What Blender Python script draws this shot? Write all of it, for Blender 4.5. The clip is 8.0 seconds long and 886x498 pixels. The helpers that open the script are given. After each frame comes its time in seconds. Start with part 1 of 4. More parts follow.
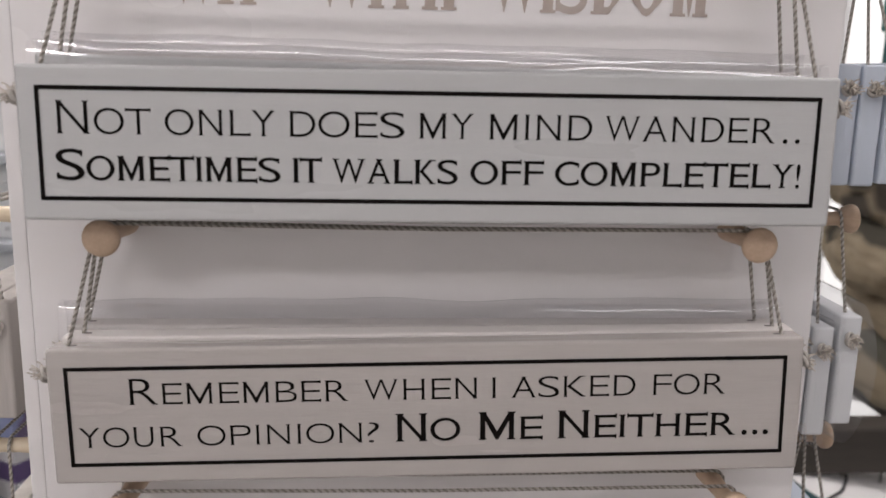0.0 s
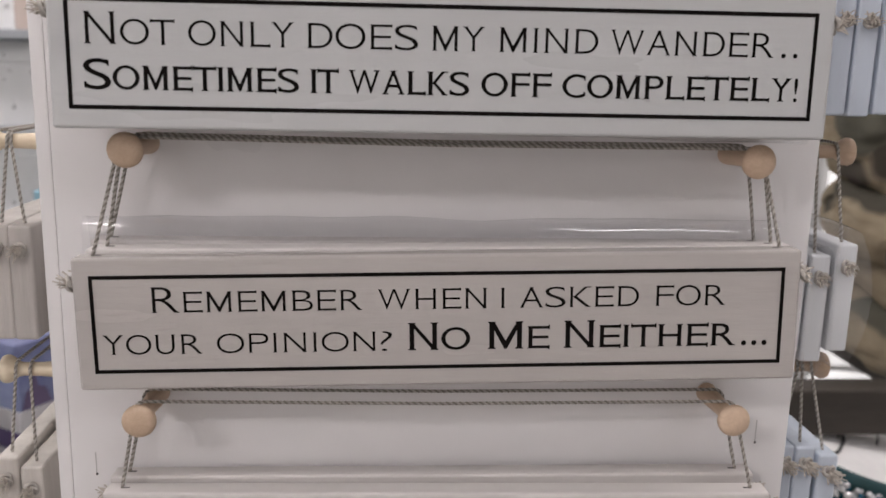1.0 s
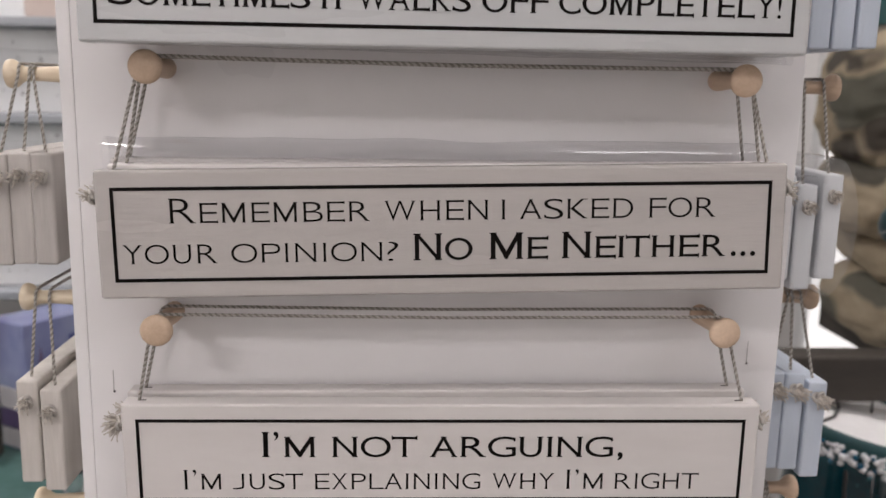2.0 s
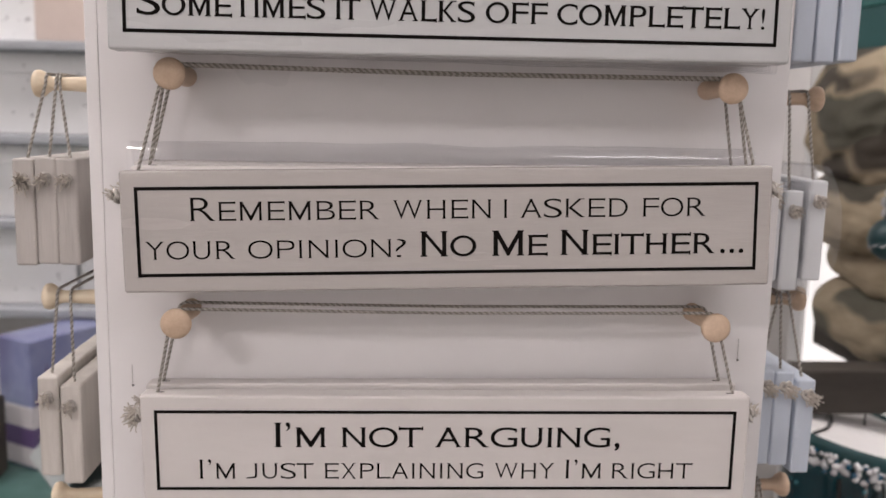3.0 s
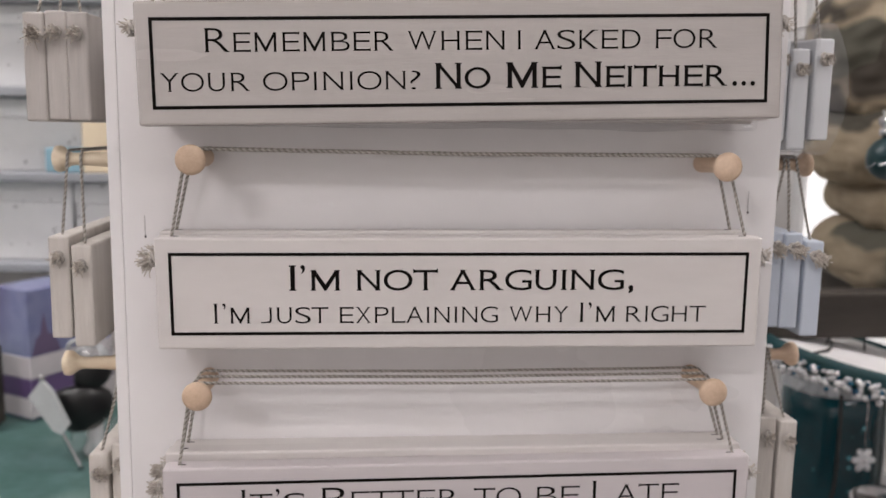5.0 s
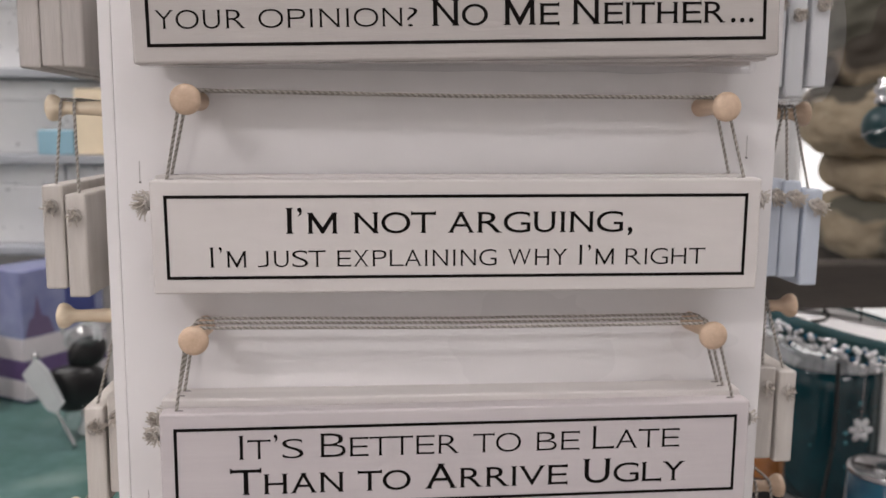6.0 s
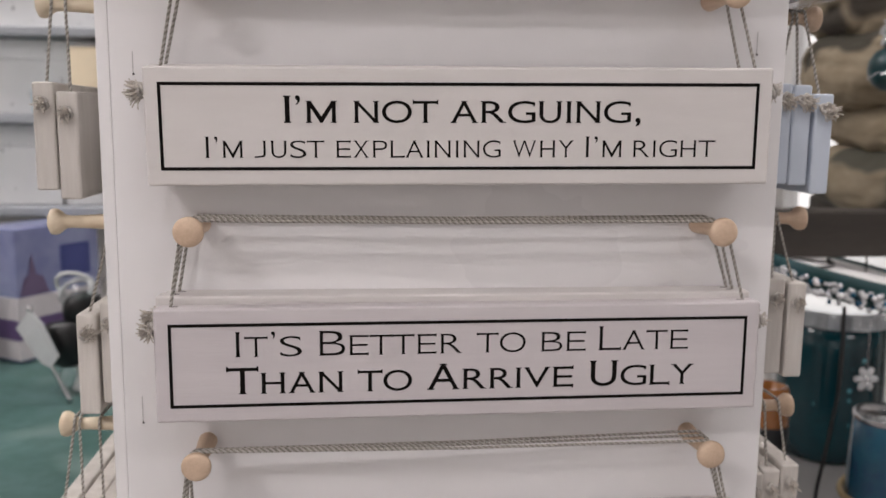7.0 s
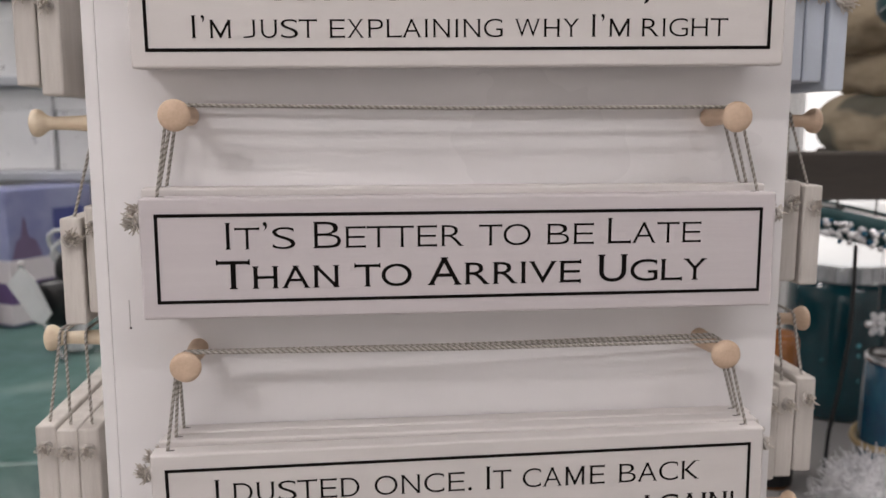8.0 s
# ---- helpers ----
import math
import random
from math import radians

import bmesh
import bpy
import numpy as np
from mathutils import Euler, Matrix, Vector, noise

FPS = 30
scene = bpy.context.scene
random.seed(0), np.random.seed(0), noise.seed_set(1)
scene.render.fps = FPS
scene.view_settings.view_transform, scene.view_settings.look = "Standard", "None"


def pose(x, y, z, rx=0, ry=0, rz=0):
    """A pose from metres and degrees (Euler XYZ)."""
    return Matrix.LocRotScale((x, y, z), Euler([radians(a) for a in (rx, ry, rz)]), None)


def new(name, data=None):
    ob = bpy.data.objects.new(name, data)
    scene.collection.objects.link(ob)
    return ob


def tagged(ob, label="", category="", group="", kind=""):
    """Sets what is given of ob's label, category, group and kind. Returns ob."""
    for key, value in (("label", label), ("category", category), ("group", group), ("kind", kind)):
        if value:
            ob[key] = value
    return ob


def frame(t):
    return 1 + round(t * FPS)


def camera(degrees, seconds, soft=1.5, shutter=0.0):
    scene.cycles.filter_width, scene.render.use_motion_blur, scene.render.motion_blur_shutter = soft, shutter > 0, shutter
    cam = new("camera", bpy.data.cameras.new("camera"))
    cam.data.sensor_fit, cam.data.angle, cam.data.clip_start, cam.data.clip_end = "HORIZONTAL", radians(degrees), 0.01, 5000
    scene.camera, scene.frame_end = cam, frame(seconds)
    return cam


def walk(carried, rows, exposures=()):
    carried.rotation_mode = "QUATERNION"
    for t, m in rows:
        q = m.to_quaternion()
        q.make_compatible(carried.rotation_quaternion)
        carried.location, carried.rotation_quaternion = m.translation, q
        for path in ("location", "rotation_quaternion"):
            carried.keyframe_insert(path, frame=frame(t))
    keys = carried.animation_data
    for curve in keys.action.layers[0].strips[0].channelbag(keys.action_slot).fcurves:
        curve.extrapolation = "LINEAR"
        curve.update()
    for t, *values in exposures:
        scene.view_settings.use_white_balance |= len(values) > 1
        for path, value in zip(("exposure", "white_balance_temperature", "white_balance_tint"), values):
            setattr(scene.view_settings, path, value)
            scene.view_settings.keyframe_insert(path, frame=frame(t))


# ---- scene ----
cam = camera(54.4, 8.0)
METRES, EYE, TILT, LEAN, TURN = 0.4, 1.45, -11.7, -1.3, -3.5
ROWS = [
    (0.0, 0.0, 0.0, 0.0, 0.0, 0.0, 0.0),
    (0.5, -0.0098, -0.023, -0.0452, -0.06, -0.05, -0.07),
    (1.0, -0.0149, -0.0392, -0.1054, -0.08, -0.03, -0.09),
    (1.5, -0.0106, -0.0542, -0.1732, -0.04, 0.18, -0.07),
    (2.0, -0.0194, -0.0926, -0.2366, -0.07, 0.92, 0.05),
    (3.5, -0.0451, -0.159, -0.3228, -0.33, 3.27, -0.05),
    (4.0, -0.065, -0.142, -0.4042, -0.36, 3.27, -0.1),
    (4.5, -0.0644, -0.1488, -0.4819, -0.58, 3.3, 0.21),
    (6.0, -0.0741, -0.1311, -0.6123, -1.27, 3.36, 0.96),
    (6.5, -0.0634, -0.1119, -0.6897, -1.34, 3.28, 1.01),
    (7.0, -0.0825, -0.0844, -0.7634, -1.42, 3.19, 0.97),
    (7.5, -0.0862, -0.0346, -0.8631, -1.42, 3.15, 1.16),
    (8.0, -0.0847, -0.0135, -0.9172, -1.39, 3.14, 1.52),
]
EXPOSURES = [(0.0, -0.46, 6500, 10), (1.0, -0.39, 6500, 10), (2.0, -0.30, 6520, 10), (3.5, -0.25, 6690, 13), (4.0, -0.24, 6640, 12), (4.5, -0.23, 6540, 11), (6.0, -0.25, 6500, 10),
             (7.0, -0.28, 6500, 10), (8.0, -0.26, 6520, 10)]
walk(cam, [(t, pose(0, 0, EYE, TILT, LEAN, TURN) @ pose(METRES * x, METRES * y, METRES * z, 90 + pitch, roll, yaw)) for t, x, y, z, yaw, pitch, roll in ROWS], EXPOSURES)
cam.data.dof.use_dof, cam.data.dof.focus_distance, cam.data.dof.aperture_fstop = True, 0.47, 9.0

# ---- world and large lights ----
world = bpy.data.worlds.new("shop_world")
scene.world = world
world.use_nodes = True
world.node_tree.nodes["Background"].inputs[0].default_value = (1.0, 0.97, 0.95, 1)
world.node_tree.nodes["Background"].inputs[1].default_value = 0.02
scene.view_settings.exposure = 0.0

# ceiling lamps: centre x, y, width, depth, watts, colour
LAMPS = [
    (-1.62, -1.70, 0.8, 0.30, 31, (0.985, 0.925, 0.93)),
    (1.10, -1.45, 1.2, 0.30, 10, (0.955, 0.93, 0.965)),
    (-0.10, -0.45, 1.2, 0.09, 8.5, (0.985, 0.925, 0.925)),
    # next two are added, unseen lamps that brighten what stands behind the stand
    (-1.1, 1.00, 1.2, 0.30, 21, (0.985, 0.94, 0.935)),
    (1.2, 0.95, 1.2, 0.30, 17, (0.985, 0.92, 0.915)),
]
CEILING = 2.75


# ---- helpers of this scene ----
def part(name, mesh, material, parent=None, label="", m=None):
    """Links a mesh (or bmesh) as one object under a thing."""
    if isinstance(mesh, bmesh.types.BMesh):
        me = bpy.data.meshes.new(name)
        mesh.to_mesh(me)
        mesh.free()
        mesh = me
    if material is not None and not mesh.materials:
        mesh.materials.append(material)
    ob = new(name, mesh)
    if m is not None:
        ob.matrix_basis = m
    if parent is not None:
        ob.parent = parent
    if label:
        ob["label"] = label
    return ob


def smooth(mesh):
    for p in mesh.polygons:
        p.use_smooth = True
    return mesh


def to_mesh(bm, name="mesh", soft=False):
    me = bpy.data.meshes.new(name)
    bm.to_mesh(me)
    bm.free()
    return smooth(me) if soft else me


def box_bm(x0, x1, y0, y1, z0, z1, bevel=0.0, segments=2):
    bm = bmesh.new()
    bmesh.ops.create_cube(bm, size=1.0)
    for v in bm.verts:
        v.co = Vector((x0 + (v.co.x + 0.5) * (x1 - x0), y0 + (v.co.y + 0.5) * (y1 - y0), z0 + (v.co.z + 0.5) * (z1 - z0)))
    if bevel:
        bmesh.ops.bevel(bm, geom=bm.edges[:], offset=bevel, segments=segments, profile=0.5, affect="EDGES")
    return bm


def lathe(profile, steps=24, name="lathe"):
    """A turned solid round z from (radius, height) pairs."""
    verts, faces = [], []
    for r, h in profile:
        for i in range(steps):
            a = 2 * math.pi * i / steps
            verts.append((r * math.cos(a), r * math.sin(a), h))
    for j in range(len(profile) - 1):
        for i in range(steps):
            k = (i + 1) % steps
            faces.append((j * steps + i, j * steps + k, (j + 1) * steps + k, (j + 1) * steps + i))
    faces.append(tuple(range(steps))[::-1])
    faces.append(tuple(range((len(profile) - 1) * steps, len(profile) * steps)))
    me = bpy.data.meshes.new(name)
    me.from_pydata(verts, [], faces)
    return smooth(me)


def resample(points, step):
    pts = np.array([tuple(p) for p in points], float)
    seg = np.linalg.norm(np.diff(pts, axis=0), axis=1)
    at = np.concatenate([[0], np.cumsum(seg)])
    n = max(4, int(at[-1] / step))
    s = np.linspace(0, at[-1], n)
    return np.stack([np.interp(s, at, pts[:, k]) for k in range(3)], axis=1), s


def sweep(lines, radius, sides=5):
    """Tubes of one radius along arrays of points: verts, faces."""
    verts, faces, base = [], [], 0
    for pts in lines:
        tan = np.gradient(pts, axis=0)
        tan /= np.linalg.norm(tan, axis=1)[:, None] + 1e-12
        ref = np.array([0.31, 0.87, 0.38])
        n1 = np.cross(tan, ref)
        n1 /= np.linalg.norm(n1, axis=1)[:, None] + 1e-12
        n2 = np.cross(tan, n1)
        a = np.arange(sides) * 2 * np.pi / sides
        ring = pts[:, None, :] + radius * (np.cos(a)[None, :, None] * n1[:, None, :] + np.sin(a)[None, :, None] * n2[:, None, :])
        verts.extend(map(tuple, ring.reshape(-1, 3)))
        for i in range(len(pts) - 1):
            for k in range(sides):
                q = (k + 1) % sides
                faces.append((base + i * sides + k, base + i * sides + q, base + (i + 1) * sides + q, base + (i + 1) * sides + k))
        base += len(pts) * sides
    return verts, faces


def cord_mesh(points, step=0.0005, twist=0.0036, core=0.00050, strand=0.00060, sides=5, name="cord"):
    """A cord laid from two twisted strands, one dark and one pale."""
    pts, s = resample(points, step)
    for _ in range(2):
        pts[1:-1] = (pts[:-2] + 2 * pts[1:-1] + pts[2:]) / 4
    tan = np.gradient(pts, axis=0)
    tan /= np.linalg.norm(tan, axis=1)[:, None] + 1e-12
    n1 = np.cross(tan, np.array([0.31, 0.87, 0.38]))
    n1 /= np.linalg.norm(n1, axis=1)[:, None]
    n2 = np.cross(tan, n1)
    lines = []
    for k in range(2):
        a = 2 * np.pi * s / twist + k * np.pi
        lines.append(pts + core * (np.cos(a)[:, None] * n1 + np.sin(a)[:, None] * n2))
    verts, faces = sweep(lines, strand, sides)
    me = bpy.data.meshes.new(name)
    me.from_pydata(verts, [], faces)
    me.materials.append(CORD_DARK)
    me.materials.append(CORD_PALE)
    half = len(faces) // 2
    me.polygons.foreach_set("material_index", [0] * half + [1] * (len(faces) - half))
    return smooth(me)


# ---- materials ----
def material(name, colour, rough=0.5, metal=0.0, second=None, scale=30.0, stretch=(1, 1, 1), amount=0.5, bump=0.0, bump_scale=200.0,
             vary=0.0, coat=0.0, transmission=0.0, spots=None, spot_scale=20.0, spot_at=0.62, spot_edge=0.04, gloss_vary=0.1):
    """A surface with a large and a fine variation of colour, a fine relief and, if given, spots of a second colour."""
    mt = bpy.data.materials.new(name)
    mt.use_nodes = True
    nt = mt.node_tree
    n, l = nt.nodes, nt.links
    bsdf = n["Principled BSDF"]
    bsdf.inputs["Metallic"].default_value = metal
    bsdf.inputs["Coat Weight"].default_value = coat
    bsdf.inputs["Transmission Weight"].default_value = transmission
    tc, mp = n.new("ShaderNodeTexCoord"), n.new("ShaderNodeMapping")
    mp.inputs["Scale"].default_value = stretch
    info = n.new("ShaderNodeObjectInfo")
    l.new(tc.outputs["Object"], mp.inputs["Vector"])
    shift = n.new("ShaderNodeVectorMath")
    shift.operation = "MULTIPLY_ADD"
    shift.inputs[1].default_value = (3.7, 5.1, 2.9)
    l.new(info.outputs["Random"], shift.inputs[0])
    l.new(mp.outputs["Vector"], shift.inputs[2])
    coarse, fine = n.new("ShaderNodeTexNoise"), n.new("ShaderNodeTexNoise")
    coarse.inputs["Scale"].default_value, fine.inputs["Scale"].default_value = scale, scale * 7
    coarse.inputs["Detail"].default_value = fine.inputs["Detail"].default_value = 4
    for tex in (coarse, fine):
        l.new(shift.outputs[0], tex.inputs["Vector"])
    add = n.new("ShaderNodeMath")
    add.operation = "MULTIPLY_ADD"
    add.inputs[1].default_value = 0.4
    l.new(fine.outputs["Fac"], add.inputs[0])
    l.new(coarse.outputs["Fac"], add.inputs[2])
    ramp = n.new("ShaderNodeMapRange")
    ramp.inputs["From Min"].default_value, ramp.inputs["From Max"].default_value = 0.45, 0.95
    l.new(add.outputs[0], ramp.inputs["Value"])
    mix = n.new("ShaderNodeMix")
    mix.data_type = "RGBA"
    second = second or tuple(c * (1 - 0.25 * amount) for c in colour)
    mix.inputs["A"].default_value, mix.inputs["B"].default_value = (*colour, 1), (*second, 1)
    l.new(ramp.outputs[0], mix.inputs["Factor"])
    out = mix.outputs["Result"]
    if spots:
        dots = n.new("ShaderNodeTexNoise")
        dots.inputs["Scale"].default_value, dots.inputs["Detail"].default_value = spot_scale, 1.5
        l.new(shift.outputs[0], dots.inputs["Vector"])
        cut = n.new("ShaderNodeMapRange")
        cut.inputs["From Min"].default_value, cut.inputs["From Max"].default_value = spot_at, spot_at + spot_edge
        l.new(dots.outputs["Fac"], cut.inputs["Value"])
        mix2 = n.new("ShaderNodeMix")
        mix2.data_type = "RGBA"
        mix2.inputs["B"].default_value = (*spots, 1)
        l.new(cut.outputs[0], mix2.inputs["Factor"])
        l.new(out, mix2.inputs["A"])
        out = mix2.outputs["Result"]
    if vary:
        hsv = n.new("ShaderNodeHueSaturation")
        val = n.new("ShaderNodeMapRange")
        val.inputs["To Min"].default_value, val.inputs["To Max"].default_value = 1 - vary, 1 + vary * 0.4
        l.new(info.outputs["Random"], val.inputs["Value"])
        l.new(val.outputs[0], hsv.inputs["Value"])
        l.new(out, hsv.inputs["Color"])
        out = hsv.outputs["Color"]
    l.new(out, bsdf.inputs["Base Color"])
    rr = n.new("ShaderNodeMapRange")
    rr.inputs["To Min"].default_value, rr.inputs["To Max"].default_value = max(0.02, rough - gloss_vary), min(1, rough + gloss_vary)
    l.new(coarse.outputs["Fac"], rr.inputs["Value"])
    l.new(rr.outputs[0], bsdf.inputs["Roughness"])
    if bump:
        relief, bp = n.new("ShaderNodeTexNoise"), n.new("ShaderNodeBump")
        relief.inputs["Scale"].default_value, relief.inputs["Detail"].default_value = bump_scale, 5
        l.new(shift.outputs[0], relief.inputs["Vector"])
        l.new(relief.outputs["Fac"], bp.inputs["Height"])
        bp.inputs["Strength"].default_value, bp.inputs["Distance"].default_value = bump, 0.0006
        l.new(bp.outputs[0], bsdf.inputs["Normal"])
    return mt


def film_material(name, rough=0.10, tint=(0.98, 0.98, 0.985), level=0.9):
    """Thin clear plastic film: see-through, with gloss by Fresnel."""
    mt = bpy.data.materials.new(name)
    mt.use_nodes = True
    n, l = mt.node_tree.nodes, mt.node_tree.links
    n.clear()
    out, mix = n.new("ShaderNodeOutputMaterial"), n.new("ShaderNodeMixShader")
    clear, gloss, fres = n.new("ShaderNodeBsdfTransparent"), n.new("ShaderNodeBsdfGlossy"), n.new("ShaderNodeLayerWeight")
    clear.inputs[0].default_value = (*tint, 1)
    gloss.inputs["Roughness"].default_value = rough
    fres.inputs["Blend"].default_value = 0.35
    tc, wave, bp = n.new("ShaderNodeTexCoord"), n.new("ShaderNodeTexNoise"), n.new("ShaderNodeBump")
    wave.inputs["Scale"].default_value = 60
    bp.inputs["Strength"].default_value, bp.inputs["Distance"].default_value = 0.2, 0.0015
    l.new(tc.outputs["Object"], wave.inputs["Vector"])
    l.new(wave.outputs["Fac"], bp.inputs["Height"])
    l.new(bp.outputs[0], gloss.inputs["Normal"])
    gain = n.new("ShaderNodeMath")
    gain.operation = "MULTIPLY_ADD"
    gain.inputs[1].default_value, gain.inputs[2].default_value = level, 0.11
    sharp = n.new("ShaderNodeMath")
    sharp.operation = "POWER"
    sharp.inputs[1].default_value = 4.0
    l.new(fres.outputs["Facing"], sharp.inputs[0])
    l.new(sharp.outputs[0], gain.inputs[0])
    l.new(gain.outputs[0], mix.inputs[0])
    l.new(clear.outputs[0], mix.inputs[1])
    l.new(gloss.outputs[0], mix.inputs[2])
    l.new(mix.outputs[0], out.inputs[0])
    return mt


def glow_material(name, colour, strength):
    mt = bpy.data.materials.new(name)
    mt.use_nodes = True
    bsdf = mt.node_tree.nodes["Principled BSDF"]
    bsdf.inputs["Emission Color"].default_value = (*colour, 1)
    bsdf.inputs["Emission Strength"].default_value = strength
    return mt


PANEL = material("white_panel_paint", (0.85, 0.83, 0.83), 0.30, second=(0.81, 0.79, 0.79), scale=6, bump=0.08, bump_scale=90, gloss_vary=0.08)
SIGN = material("white_sign_paint", (0.70, 0.665, 0.645), 0.48, second=(0.64, 0.605, 0.585), scale=9, stretch=(0.7, 3, 3), bump=0.16, bump_scale=140, vary=0.05)
# three tones, each set to match how its front sign looks from the camera
SIGN_WARM = material("warm_grey_sign_tone", (0.50, 0.468, 0.445), 0.25, second=(0.455, 0.425, 0.405), scale=9, stretch=(0.4, 3, 3), bump=0.5, bump_scale=110)
SIGN_COOL = material("cool_grey_sign_tone", (0.55, 0.555, 0.555), 0.30, second=(0.51, 0.515, 0.515), scale=9, stretch=(0.4, 3, 3), bump=0.35, bump_scale=110)
SIGN_LILAC = material("lilac_white_sign_tone", (0.63, 0.585, 0.59), 0.46, second=(0.58, 0.535, 0.545), scale=9, stretch=(0.4, 3, 5), bump=0.2, bump_scale=160)
SIGN_CREAM = material("cream_sign_paint", (0.67, 0.63, 0.585), 0.55, second=(0.53, 0.49, 0.45), scale=14, stretch=(6, 6, 0.5), bump=0.5, bump_scale=130, vary=0.10)
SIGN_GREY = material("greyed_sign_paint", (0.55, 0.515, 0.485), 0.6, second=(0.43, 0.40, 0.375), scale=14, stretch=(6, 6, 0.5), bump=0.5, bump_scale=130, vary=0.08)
SIGN_BLUE = material("pale_blue_sign_paint", (0.58, 0.64, 0.73), 0.5, second=(0.54, 0.59, 0.67), scale=12, stretch=(4, 4, 0.6), bump=0.25, bump_scale=130, vary=0.06)
SIGN_BAGGED = material("bright_white_sign_paint", (0.74, 0.755, 0.775), 0.4, second=(0.69, 0.705, 0.725), scale=12, stretch=(4, 4, 0.6), bump=0.2, bump_scale=130)
INK = material("black_ink", (0.005, 0.004, 0.004), 0.7, second=(0.012, 0.010, 0.009), scale=120, gloss_vary=0.05)
INK.node_tree.nodes["Principled BSDF"].inputs["Specular IOR Level"].default_value = 0.05
BEIGE_INK = material("beige_lettering", (0.42, 0.345, 0.295), 0.4, second=(0.52, 0.46, 0.43), scale=40)
# lighter copy of the pine: light from the left painted into the left pegs
LIT_PINE = material("lit_yellowish_pine", (0.82, 0.71, 0.54), 0.5, second=(0.68, 0.54, 0.38), scale=45, stretch=(2, 2, 0.3), bump=0.2, bump_scale=300, vary=0.12)
PINE = material("pale_pine", (0.72, 0.545, 0.400), 0.5, second=(0.55, 0.395, 0.275), scale=45, stretch=(2, 2, 0.3), bump=0.2, bump_scale=300, vary=0.18)
CORD_DARK = material("taupe_cord_strand", (0.30, 0.275, 0.24), 0.85, scale=300, amount=1.0)
CORD_PALE = material("pale_cord_strand", (0.54, 0.505, 0.465), 0.85, scale=300, amount=1.0)
FRAY = material("frayed_cotton", (0.66, 0.61, 0.55), 0.9, second=(0.47, 0.42, 0.37), scale=300)
FILM = film_material("clear_film")
DARK_MARK = material("dark_nail_and_cord_shade", (0.10, 0.09, 0.09), 0.7)
SCRATCH = material("grey_scratch", (0.50, 0.48, 0.47), 0.6)


# ---- room ----
def wall(name, x0, x1, y0, y1, z0, z1, mat, label):
    ob = part(name, box_bm(x0, x1, y0, y1, z0, z1), mat)
    return tagged(ob, label, "wall", kind="structure")


WALL = material("white_wall_paint", (0.78, 0.765, 0.75), 0.7, scale=3, bump=0.15, bump_scale=60)
FLOOR = material("grey_floor", (0.30, 0.285, 0.27), 0.45, scale=4, bump=0.1)
CEIL = material("white_ceiling", (0.80, 0.79, 0.78), 0.8, scale=4)
wall("wall_north", -2.6, 2.6, 2.3, 2.4, 0, CEILING, WALL, "plain white painted shop wall")
wall("wall_south", -2.6, 2.6, -2.6, -2.5, 0, CEILING, WALL, "plain white painted shop wall")
wall("wall_west", -2.7, -2.6, -2.6, 2.4, 0, CEILING, WALL, "plain white painted shop wall")
wall("wall_east", 2.6, 2.7, -2.6, 2.4, 0, CEILING, WALL, "plain white painted shop wall")
tagged(part("floor", box_bm(-2.7, 2.7, -2.6, 2.4, -0.1, 0), FLOOR), "grey hard shop floor", "floor", kind="structure")
tagged(part("ceiling", box_bm(-2.7, 2.7, -2.6, 2.4, CEILING, CEILING + 0.1), CEIL), "plain white shop ceiling", "ceiling", kind="structure")

LAMP_FRAME = material("white_lamp_frame", (0.75, 0.75, 0.75), 0.4)
for x, y, w, d, watts, colour in LAMPS:
    lamp = tagged(new("unseen_ceiling_light"), "lit white rectangular ceiling light panel, added out of view", "ceiling light", group="ceiling lights")
    lamp.location = (x, y, CEILING)
    bm = bmesh.new()
    for x0, x1, y0, y1 in ((-w / 2 - 0.03, w / 2 + 0.03, -d / 2 - 0.03, -d / 2), (-w / 2 - 0.03, w / 2 + 0.03, d / 2, d / 2 + 0.03),
                           (-w / 2 - 0.03, -w / 2, -d / 2, d / 2), (w / 2, w / 2 + 0.03, -d / 2, d / 2)):
        b2 = box_bm(x0, x1, y0, y1, -0.05, 0.0)
        me = bpy.data.meshes.new("tmp")
        b2.to_mesh(me)
        b2.free()
        bm.from_mesh(me)
        bpy.data.meshes.remove(me)
    part("frame", bm, LAMP_FRAME, lamp)
    part("diffuser", box_bm(-w / 2, w / 2, -d / 2, d / 2, -0.03, -0.022), glow_material("lit_diffuser", colour, watts / (w * d) / 8), lamp)
    data = bpy.data.lights.new("unseen_ceiling_lamp", "AREA")
    data.shape, data.size, data.size_y, data.energy, data.color = "RECTANGLE", w, d, watts, colour
    ob = new("unseen_ceiling_lamp", data)
    ob.location = (x, y, CEILING - 0.035)

# ---- the display stand ----
X0, X1, Y0, Y1, BOARD = -0.190, 0.232, 0.441, 0.861, 0.0075
CX, CY = (X0 + X1) / 2, (Y0 + Y1) / 2
FRONT = pose(CX, Y0, 0)
LEFT = pose(X0, CY, 0, 0, 0, -90)
RIGHT = pose(X1, CY, 0, 0, 0, 90)

